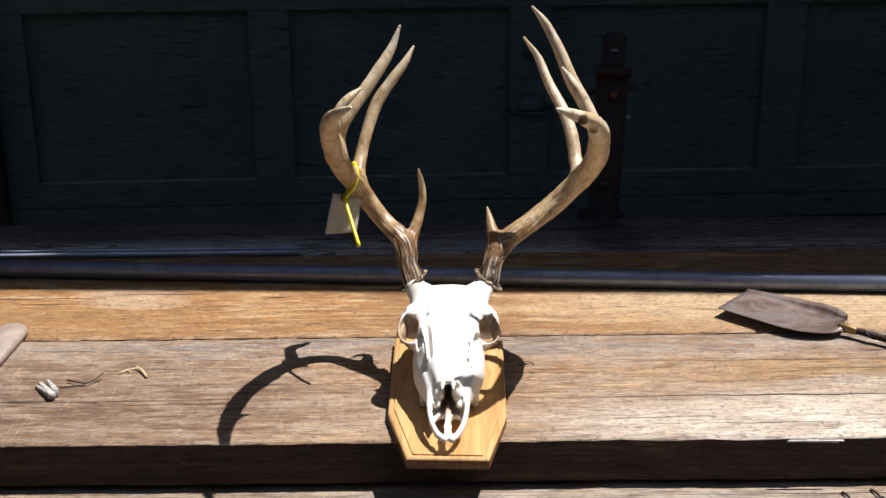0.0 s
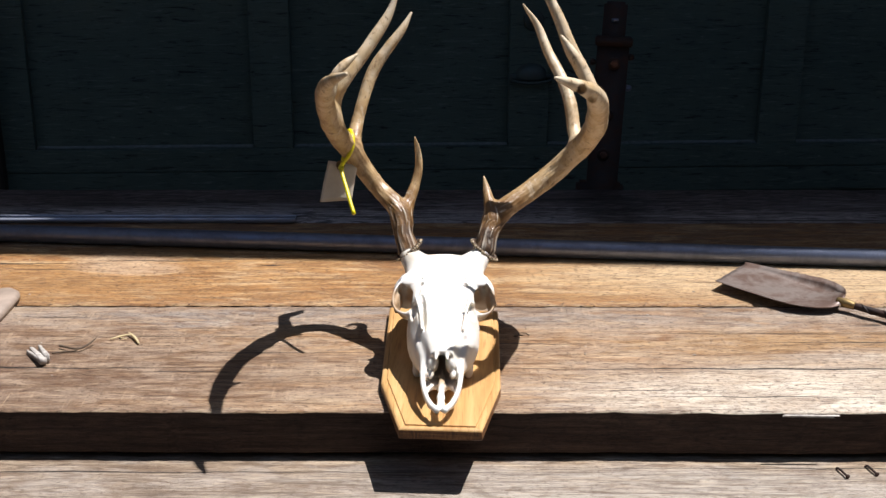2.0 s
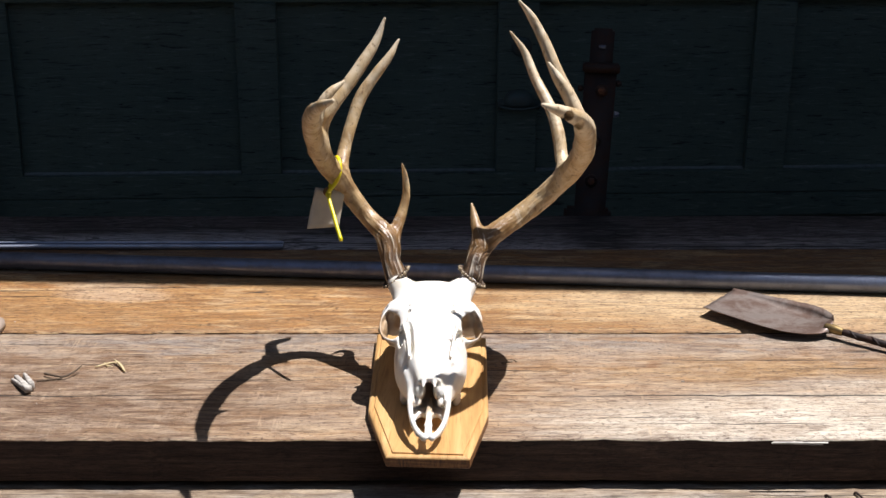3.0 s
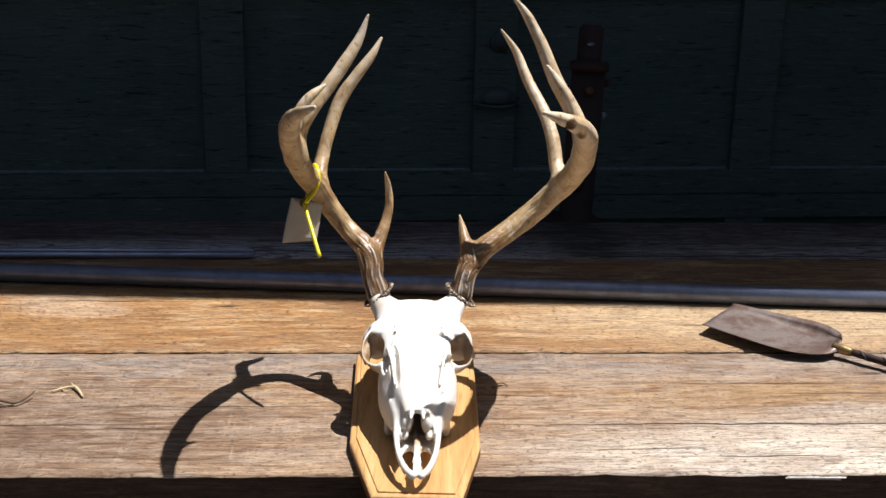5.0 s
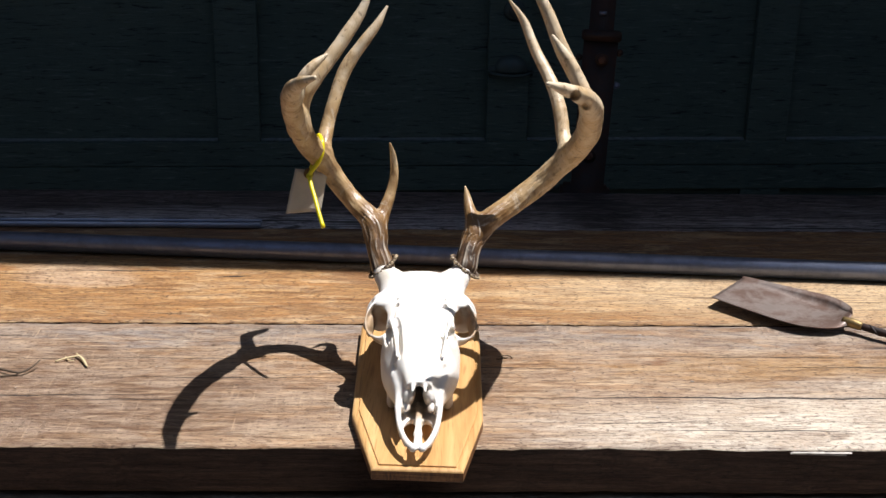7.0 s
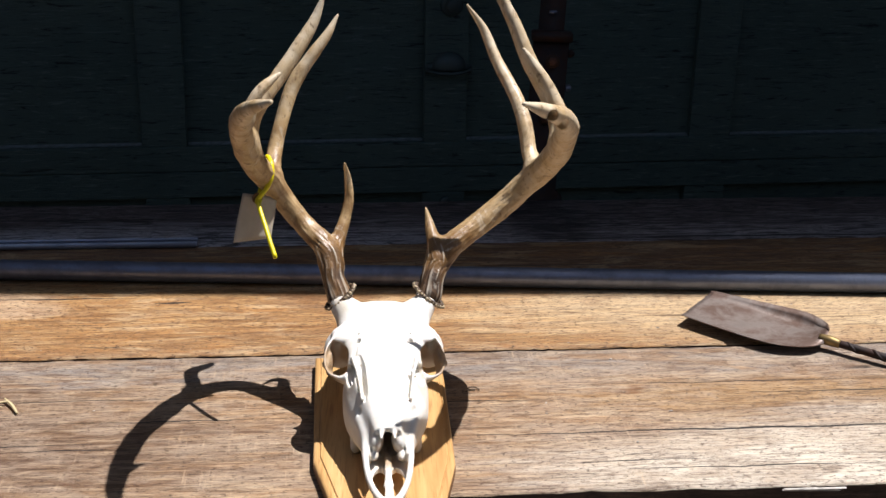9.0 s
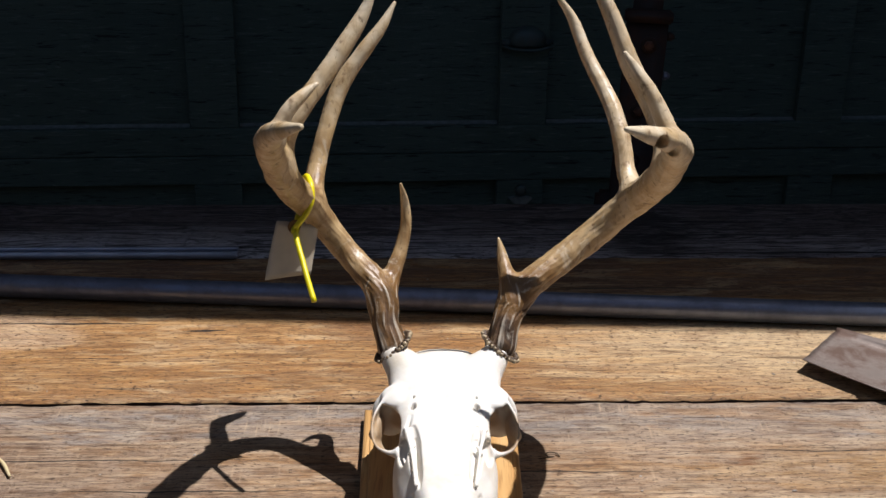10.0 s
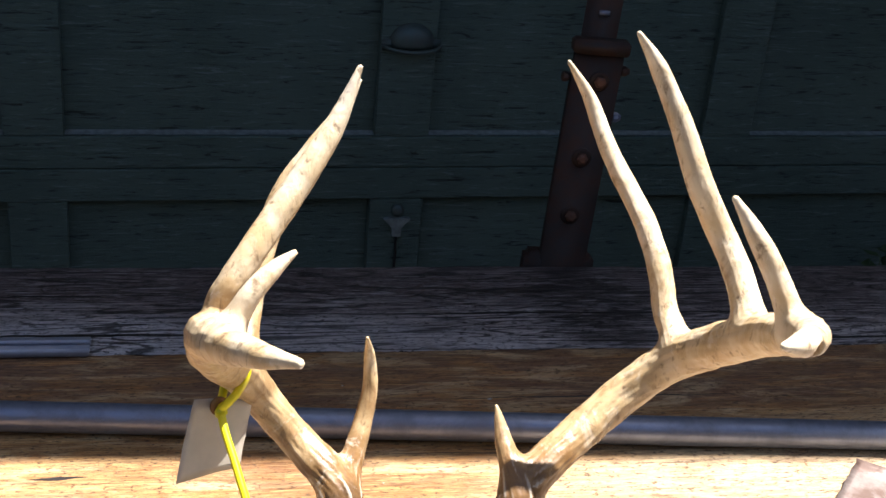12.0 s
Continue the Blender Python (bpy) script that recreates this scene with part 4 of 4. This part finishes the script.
# ---- the little shovel ----
def shovel_thing():
    sh = new("fire_shovel")
    sh.matrix_world = pose(0.3765, 0.3350, -0.001, 0, 0, -38)
    tagged(sh, "small worn steel fire shovel lying on the planks", "shovel")
    # blade in its own frame: x from the mouth to the socket, sides turned up
    nx, ny = 26, 18
    bm = bmesh.new()
    grids = []
    for off in (0.0, 0.0011):
        g = []
        for i in range(nx + 1):
            a = i / nx
            x = -0.100 + 0.158 * a
            half = 0.0435 - 0.001 * a
            if a > 0.62:
                half = 0.0426 * math.sqrt(max(0.0, 1 - ((a - 0.62) / 0.385) ** 2)) + 0.0008
            row = []
            for j in range(ny + 1):
                b = 2 * j / ny - 1
                side = max(0.0, abs(b) - 0.72) / 0.28
                back = max(0.0, a - 0.62) / 0.38
                wall = (0.003 + 0.013 * a) * (side ** 1.5) * (1.0 if b > 0 else 0.25)
                if back > 0:
                    wall = max(wall, 0.015 * back ** 2.4 * (0.6 + 0.4 * b))
                z = 0.0068 + 0.0065 * (1 - a) + wall + off + 0.0006 * noise.noise((x * 30, b * 2, 3))
                row.append(bm.verts.new((x + (0.002 * noise.noise((b * 4, 1, 1)) if i == 0 else 0), half * b * (1 - 0.06 * side) * (1.0 if b > 0 else 1.0 + 0.16 * math.sin(math.pi * min(1.0, a * 0.9))), z)))
            g.append(row)
        grids.append(g)
    for k, g in enumerate(grids):
        for i in range(nx):
            for j in range(ny):
                q = (g[i][j], g[i + 1][j], g[i + 1][j + 1], g[i][j + 1])
                bm.faces.new(q if k else q[::-1])
    rim = lambda g: [g[i][0] for i in range(nx)] + [g[nx][j] for j in range(ny)] + [g[i][ny] for i in range(nx, 0, -1)] + [g[0][j] for j in range(ny, 0, -1)]
    a, b = rim(grids[0]), rim(grids[1])
    for i in range(len(a)):
        bm.faces.new((a[i], a[(i + 1) % len(a)], b[(i + 1) % len(a)], b[i]))
    bmesh.ops.recalc_face_normals(bm, faces=bm.faces[:])
    part("blade", bm, MAT_SHOVEL, sh, "grey scratched steel blade with turned-up sides")
    part("ferrule", tube_bm([(0.050, 0, 0.0135, 0.0048), (0.062, 0, 0.0130, 0.0060), (0.074, 0, 0.0120, 0.0048)], 14, 4), MAT_BRASS, sh, "dull brass ferrule")
    part("shaft", tube_bm([(0.070, 0, 0.0125, 0.0042), (0.12, 0.001, 0.0105, 0.0045), (0.20, -0.001, 0.0085, 0.0042), (0.34, 0.002, 0.0068, 0.0046)], 12, 5), MAT_RUST, sh, "dark twisted iron shaft")
    part("shaft_twist", tube_bm([(0.076 + 0.006 * i, 0.0036 * math.cos(i * 1.3), 0.0122 - 0.00014 * i + 0.0036 * math.sin(i * 1.3), 0.0016) for i in range(40)], 6, 3), MAT_RUST, sh)
    return sh


MAT_BRASS = metal_material("dull_brass", (0.30, 0.21, 0.09), (0.12, 0.08, 0.04), 0.42, 0.8, 60)
shovel_thing()


# ---- rusty post behind the planks ----
def post_thing():
    po = new("iron_post")
    po.matrix_world = pose(0.159, 0.824, 0.0, 0, 2.4, 0)
    tagged(po, "rusty iron post with bolted plate standing behind the planks", "post")
    part("plate", box_bm(-0.025, 0.025, -0.008, 0.006, GROUND_Z + 0.02, 0.232, 0.0015), MAT_RUST, po)
    part("bar", box_bm(-0.0185, 0.0185, 0.0065, 0.016, GROUND_Z + 0.02, 0.30, 0.004), MAT_RUST, po, "dark upper bar with a slot")
    part("cap", box_bm(-0.029, 0.029, -0.013, 0.006, 0.2325, 0.247, 0.002), MAT_RUST, po)
    # small pale box stands in for the highlight at the slot
    part("slot", box_bm(-0.006, 0.006, 0.0052, 0.0068, 0.268, 0.2745, 0.0008), MAT_PIPE, po, "slot with its highlight made in pale metal")
    for x, z in ((0.003, 0.205), (-0.001, 0.121), (-0.002, 0.055)):
        w = lathe_bm([(0.0105, 0.0082), (0.0105, 0.010), (0.0075, 0.0105)], 20, "y")
        bmesh.ops.translate(w, vec=(x, 0, z), verts=w.verts[:])
        washer = part("washer", w, MAT_RUST, po)
        h = lathe_bm([(0.0062, 0.0106), (0.0062, 0.0145), (0.0035, 0.016)], 6, "y")
        bmesh.ops.translate(h, vec=(x, 0, z), verts=h.verts[:])
        part("nut", h, MAT_RUST_NUT, washer, "", False)
    for z, x in ((0.165, 0.0255), (0.215, 0.0255), (0.205, -0.0345)):
        h = lathe_bm([(0.0035, 0.0), (0.0055, 0.001), (0.0055, 0.005), (0.003, 0.009)], 8, "x")
        bmesh.ops.translate(h, vec=(x, -0.001, z), verts=h.verts[:])
        part("side_bolt", h, MAT_PIPE if x > 0 and z < 0.2 else MAT_RUST, po, "", False)
    part("foot", box_bm(-0.04, 0.036, -0.012, 0.03, GROUND_Z, GROUND_Z + 0.02, 0.003), MAT_RUST, po)
    part("collar", box_bm(-0.041, 0.036, -0.0075, 0.02, -0.040, 0.004, 0.005), MAT_RUST, po, "dark crusted collar")
    return po


MAT_RUST_NUT = metal_material("brown_rust", (0.085, 0.038, 0.027), (0.15, 0.07, 0.04), 0.7, 0.3, 90, 0.8)
post_thing()

# ---- bar on the back plank ----
bar = new("metal_bar")
tagged(bar, "short length of bright metal channel lying on the back plank", "bar")
bar.matrix_world = pose(-0.318, 0.628, 0.0042, 0, 0, TURN)
part("web", box_bm(-0.85, 0.0, -0.012, 0.016, -0.0035, -0.0005, 0.0006), MAT_BAR, bar)
part("flange", box_bm(-0.85, 0.0, -0.0148, -0.0121, -0.0035, 0.0045, 0.0006), MAT_BAR, bar)
part("flange", box_bm(-0.85, 0.0, 0.0012, 0.0036, -0.0003, 0.0040, 0.0006), MAT_BAR, bar)


MAT_CORD = plain_material("black_cord", (0.012, 0.012, 0.012), 0.7)
MAT_PATCH = plain_material("pale_patch", (0.45, 0.47, 0.50), 0.5, 200, 0.3)
# ---- ironwork of the door ----
def fixture(name, label, cat):
    ob = new(name)
    ob.parent = door
    return tagged(ob, label)


lift = fixture("door_handle", "dark green cast iron lift handle on the garage door", "handle")
lift.location = (0.001, -0.0105, 0.053 - GROUND_Z)
bm = lathe_bm([(0.033, 0.0), (0.032, 0.002), (0.026, 0.012), (0.014, 0.017), (0.004, 0.0185)], 28, "y")
for v in bm.verts:
    if v.co.z < -0.008:
        v.co.z = -0.008
    v.co.z *= 0.85
part("cup", bm, MAT_IRON_PAINT, lift)
part("lip", tube_bm([(-0.043, -0.004, -0.006, 0.0025), (-0.03, -0.016, -0.0085, 0.003), (0, -0.024, -0.010, 0.0034), (0.03, -0.016, -0.0085, 0.003), (0.043, -0.004, -0.006, 0.0025)], 10, 5), MAT_IRON_PAINT, lift)
part("back_plate", box_bm(-0.044, 0.044, -0.003, 0.0, -0.014, 0.004, 0.001), MAT_IRON_PAINT, lift)
lock = fixture("door_lock", "round painted lock plate on the garage door", "lock")
lock.location = (0.004, -0.0105, 0.168 - GROUND_Z)
part("plate", lathe_bm([(0.021, 0.0), (0.021, 0.003), (0.018, 0.006), (0.012, 0.0065)], 28, "y"), MAT_IRON_PAINT, lock)
part("cylinder", lathe_bm([(0.011, 0.0066), (0.011, 0.011), (0.009, 0.0125)], 24, "y"), MAT_IRON_PAINT, lock)
guide = fixture("cord_guide", "small painted iron cord guide with a hanging dark cord", "guide")
guide.location = (-0.001, -0.0105, -0.240 - GROUND_Z)
bm = bmesh.new()
outline = [(-0.021, 0.010), (-0.014, 0.012), (0.014, 0.012), (0.021, 0.010), (0.012, 0.001), (0.0075, -0.006), (0.0065, -0.019), (-0.0065, -0.019), (-0.0075, -0.006), (-0.012, 0.001)]
front = [bm.verts.new((x, -0.008, z)) for x, z in outline]
back = [bm.verts.new((x, 0.0, z)) for x, z in outline]
bm.faces.new(front)
bm.faces.new(back[::-1])
for i in range(len(outline)):
    bm.faces.new((front[i], back[i], back[(i + 1) % len(outline)], front[(i + 1) % len(outline)]))
bmesh.ops.recalc_face_normals(bm, faces=bm.faces[:])
part("bracket", bm, MAT_DOOR_EDGE, guide, "faded iron bracket", False)
part("pulley", lathe_bm([(0.010, 0.0), (0.010, 0.006), (0.006, 0.0085)], 18, "y"), MAT_IRON_PAINT, guide).location = (0, 0, 0.024)
part("cord", tube_bm([(0.0, -0.004, -0.018, 0.0022), (0.001, -0.005, -0.06, 0.0022), (-0.001, -0.004, -0.15, 0.0022), (0.002, -0.004, -0.30, 0.0022)], 8, 4), MAT_CORD, guide, "black cord")
label_patch = new("paper_patch", mesh_of("paper_patch", box_bm(-0.0115, 0.0115, -0.0008, 0.0, -0.0075, 0.0075, 0.0002, 1), MAT_PATCH, False))
label_patch.matrix_world = pose(DOOR_X, DOOR_Y, GROUND_Z, 0, 0.3, DOOR_TURN) @ pose(-0.640, -0.0118, 0.297 - GROUND_Z, 0, -4, 0)
tagged(label_patch, "small pale grey patch stuck on the green door", "patch")


# ---- litter on the planks ----
def litter(name, bm, material, label, cat):
    return tagged(new(name, mesh_of(name, bm, material)), label, cat)


def lump_bm(c, r, turn, rough=0.2, freq=60, sub=3):
    bm = bmesh.new()
    bmesh.ops.create_icosphere(bm, subdivisions=sub, radius=1.0)
    for v in bm.verts:
        k = 1 + rough * noise.noise(v.co * 1.7 + Vector(c) * freq)
        v.co = Vector((v.co.x * r[0] * k, v.co.y * r[1] * k, v.co.z * r[2] * k))
    bmesh.ops.transform(bm, matrix=pose(*c, *turn), verts=bm.verts[:])
    return bm


# splintered chip in three slivers
bm = bmesh.new()
for dx, dy, ln, w, h, tz in ((0.0, 0.0, 0.027, 0.0062, 0.0060, -56), (0.0055, 0.005, 0.023, 0.0045, 0.0075, -60), (-0.005, 0.000, 0.019, 0.0036, 0.0050, -50)):
    one = box_bm(-ln, ln, -w, w, 0, 2 * h, 0.0015, 1)
    for v in one.verts:
        t = (v.co.x + ln) / (2 * ln)
        v.co.y *= 0.35 + 1.3 * t * (1.25 - t)
        v.co.z *= 0.45 + 0.9 * t * (1.2 - t) + 0.1 * noise.noise(v.co * 200)
    bmesh.ops.transform(one, matrix=pose(-0.545 + dx, 0.124 + dy, 0.0003, 0, -4, tz), verts=one.verts[:])
    me = bpy.data.meshes.new("tmp")
    one.to_mesh(me)
    one.free()
    bm.from_mesh(me)
    bpy.data.meshes.remove(me)
litter("wood_chip", bm, MAT_CHIP, "pale splintered wood chip lying on the plank", "wood chip")
twig = tube_bm([(-0.528, 0.152, 0.0035, 0.0016), (-0.515, 0.146, 0.004, 0.0012), (-0.503, 0.144, 0.0035, 0.0012), (-0.494, 0.154, 0.005, 0.001), (-0.488, 0.166, 0.008, 0.0006)], 8, 4)
litter("twig", twig, MAT_BARK, "thin dark bent twig lying on the plank", "twig")
twig = tube_bm([(-0.532, 0.135, 0.0015, 0.0008), (-0.520, 0.139, 0.0015, 0.0009), (-0.505, 0.143, 0.0016, 0.0008)], 6, 4)
litter("twig", twig, MAT_BARK, "thin dark broken twig beside the chip", "twig")
for rows in ([(-0.475, 0.176, 0.002, 0.0009), (-0.462, 0.184, 0.003, 0.0012), (-0.452, 0.186, 0.004, 0.001)], [(-0.456, 0.192, 0.004, 0.001), (-0.446, 0.180, 0.003, 0.0018), (-0.437, 0.165, 0.002, 0.0012)],
             [(-0.468, 0.190, 0.0016, 0.0006), (-0.462, 0.180, 0.002, 0.0008), (-0.455, 0.178, 0.002, 0.0006)]):
    litter("straw", tube_bm(rows, 7, 4), MAT_STRAW, "dry pale straw shred on the plank", "straw")
curl = [(0.020 + 0.006 * math.cos(a), 0.207 + 0.005 * math.sin(a), 0.0012 + 0.0006 * a, 0.0006) for a in [k * 0.7 for k in range(8)]]
litter("straw", tube_bm(curl + [(0.008, 0.203, 0.0012, 0.0005)], 6, 3), MAT_BARK, "tiny dark curled shred beside the plaque", "straw")
# rounded wooden tongue at the far end of the planks
bm = bmesh.new()
prof = []
for k in range(25):
    a = math.pi * (k / 24) - math.pi / 2
    prof.append((0.022 * math.cos(a) * 1.2, 0.022 * math.sin(a)))
prof = [(-0.16, -0.017)] + prof + [(-0.16, 0.017)]
for z in (0.0,):
    low = [bm.verts.new((x, y, 0.0)) for x, y in prof]
    mid = [bm.verts.new((x, y, 0.007)) for x, y in prof]
    top = [bm.verts.new((x - (0.004 if x > 0 else 0), y * 0.8, 0.0105)) for x, y in prof]
for a, b in ((low, mid), (mid, top)):
    for i in range(len(prof)):
        bm.faces.new((a[i], a[(i + 1) % len(prof)], b[(i + 1) % len(prof)], b[i]))
bm.faces.new(low[::-1])
bm.faces.new(top)
bmesh.ops.recalc_face_normals(bm, faces=bm.faces[:])
bmesh.ops.transform(bm, matrix=pose(-0.648, 0.292, 0.0004, 0, 0, 92), verts=bm.verts[:])
litter("wooden_paddle", bm, MAT_PADDLE, "rounded end of a grey-brown wooden paddle on the planks", "paddle")
# a splinter lifting from the front edge
bm = bmesh.new()
for dx, ln, zz in ((0.0, 0.034, 0.0), (0.012, 0.026, 0.0025), (-0.010, 0.020, 0.003)):
    one = box_bm(-ln * 0.8, ln * 0.8, -0.0012, 0.0012, -0.0007, 0.0007, 0.0002, 1)
    for v in one.verts:
        v.co.y += 0.0015 * noise.noise((v.co.x * 60, zz * 900, 0))
        v.co.z *= 1 - 0.7 * abs(v.co.x) / ln
    bmesh.ops.transform(one, matrix=pose(0.318 + dx, 0.0172 - zz * 0.3, -0.0040 + zz * 0.6, 10, 1, 2.5), verts=one.verts[:])
    me = bpy.data.meshes.new("tmp")
    one.to_mesh(me)
    one.free()
    bm.from_mesh(me)
    bpy.data.meshes.remove(me)
litter("wood_splinter", bm, MAT_CHIP, "pale splinter lifting from the front edge of the plank", "splinter")
# two bent nails in the lower plank
for x, y in ((0.349, 0.0020), (0.381, 0.0080)):
    nail = new("bent_nail")
    tagged(nail, "rusty bent nail standing in the lower plank", "nail", "bent nails")
    nail.matrix_world = pose(x, y, -0.058, 0, 0, -72)
    part("shank", tube_bm([(0.0, 0, -0.003, 0.0013), (0.0015, 0, 0.0025, 0.0013), (0.010, 0, 0.0035, 0.0013), (0.021, 0, 0.0028, 0.0012)], 8, 4), MAT_RUST, nail)
    h = lathe_bm([(0.0, 0.0), (0.0024, 0.0), (0.0026, 0.0008), (0.002, 0.0013), (0.0, 0.0013)], 12, "x")
    bmesh.ops.translate(h, vec=(0.0208, 0, 0.0030), verts=h.verts[:])
    part("head", h, MAT_RUST, nail)
# crumbs and grit
bm = bmesh.new()
rng = random.Random(9)
for _ in range(90):
    x, y = rng.uniform(-0.75, 0.7), rng.uniform(0.02, 0.80)
    r = rng.uniform(0.0004, 0.0010)
    bmesh.ops.create_icosphere(bm, subdivisions=1, radius=r, matrix=pose(x, y + 0.033 * x, r * 0.5 - (0.004 if y > 0.61 else 0), rng.uniform(0, 90), 0, rng.uniform(0, 180)) @ Matrix.Diagonal((rng.uniform(1, 3), 1, 0.7, 1)))
tagged(new("wood_crumbs", mesh_of("wood_crumbs", bm, MAT_CHIP)), "scattered pale wood crumbs on the planks", "crumbs", kind="stuff")


# ---- a weed at the foot of the door ----
def weed(x, y, seed):
    rng = random.Random(seed)
    w = new("weed")
    w.location = (x, y, GROUND_Z)
    tagged(w, "dark green leafy weed growing beside the door", "weed")
    for _ in range(6):
        h = rng.uniform(0.44, 0.55)
        dx, dy = rng.uniform(-0.09, 0.09), rng.uniform(-0.04, 0.04)
        part("stem", tube_bm([(0, 0, 0, 0.004), (dx * 0.4, dy * 0.4, h * 0.5, 0.003), (dx, dy, h, 0.0012)], 6, 3), MAT_LEAF, w)
        bm = bmesh.new()
        for k in range(16):
            t = rng.uniform(0.45, 1.0)
            c = Vector((dx * t, dy * t, h * t))
            ln, wd, az, el = rng.uniform(0.025, 0.05), rng.uniform(0.008, 0.014), rng.uniform(0, 6.28), rng.uniform(-0.4, 0.7)
            d = Vector((math.cos(az) * math.cos(el), math.sin(az) * math.cos(el), math.sin(el)))
            s2 = d.cross(Vector((0, 0, 1))).normalized()
            up = s2.cross(d)
            p = [c, c + d * ln * 0.45 + s2 * wd, c + d * ln, c + d * ln * 0.45 - s2 * wd, c + d * ln * 0.5 - up * 0.004]
            vs = [bm.verts.new(q) for q in p]
            for tri in ((0, 1, 4), (1, 2, 4), (2, 3, 4), (3, 0, 4)):
                bm.faces.new([vs[i] for i in tri])
        part("leaves", bm, MAT_LEAF, w)


MAT_LEAF = plain_material("dark_leaf", (0.05, 0.085, 0.03), 0.5, 60, 0.4)
weed(0.83, 1.30, 2)
weed(0.99, 1.33, 5)

# ---- trestles under the stack ----
for x in (-0.9, 0.9):
    tr = new("trestle")
    tagged(tr, "rough timber trestle carrying the planks", "trestle", "trestles")
    tr.location = (x, 0, GROUND_Z)
    part("beam", box_bm(-0.045, 0.045, -0.15, 0.80, -GROUND_Z - 0.198, -GROUND_Z - 0.108, 0.003), MAT_LOW, tr)
    for y in (-0.08, 0.72):
        part("leg", box_bm(-0.045, 0.045, y - 0.045, y + 0.045, 0.0, -GROUND_Z - 0.1981, 0.003), MAT_LOW, tr)

# ---- ground, shed front and roof that shade the back ----
bm = bmesh.new()
bmesh.ops.create_grid(bm, x_segments=40, y_segments=40, size=40)
ground = new("ground", mesh_of("ground", bm, MAT_GROUND))
ground.location = (0, 0, GROUND_Z)
tagged(ground, "bare trodden dirt yard in front of the garage", "ground", kind="structure")
EAVE_H = 1.7
eave_y = 0.467 + 0.117 * EAVE_H
roof = new("roof_eave", mesh_of("roof_eave", box_bm(-4, 4, eave_y, 2.2, EAVE_H, EAVE_H + 0.05, 0.003), MAT_ROOF))
roof.rotation_euler[2] = radians(-0.7)
tagged(roof, "overhanging wooden roof eave above the garage door", "roof", kind="structure")
wall = new("wall_north", mesh_of("wall_north", box_bm(-4.2, 4.2, 0.06, 0.2, 0, EAVE_H - GROUND_Z, 0.0), MAT_ROOF))
wall.matrix_world = pose(DOOR_X, DOOR_Y, GROUND_Z, 0, 0, DOOR_TURN)
tagged(wall, "dark wooden garage wall round the door", "wall", kind="structure")
for k, (a, b) in enumerate(((-1.27, -1.079), (1.61, 1.80))):
    jamb = new("trim_%d" % (k + 1), mesh_of("trim", box_bm(a, b, -0.045, -0.0125, 0, EAVE_H - 0.01 - GROUND_Z, 0.003), MAT_JAMB, False))
    jamb.matrix_world = pose(DOOR_X, DOOR_Y, GROUND_Z, 0, 0, DOOR_TURN)
    tagged(jamb, "dark stained wooden door jamb", "trim", kind="structure")
# plain unseen walls round the yard, added to block sky light
MAT_YARD = plain_material("grey_boards", (0.075, 0.085, 0.095), 0.85, 8, 0.3)
for name, a in (("wall_unseen_south", (-4, 4, -2.75, -2.6, GROUND_Z, 2.2)), ("wall_unseen_west", (-3.6, -3.45, -2.6, DOOR_Y - 0.27, GROUND_Z, 1.9)), ("wall_unseen_east", (3.45, 3.6, -2.6, DOOR_Y + 0.34, GROUND_Z, 1.9))):
    w = new(name, mesh_of(name, box_bm(*a, 0.0), MAT_YARD, False))
    tagged(w, "plain dark unseen wall added to cut the sky fill", "wall", kind="structure")
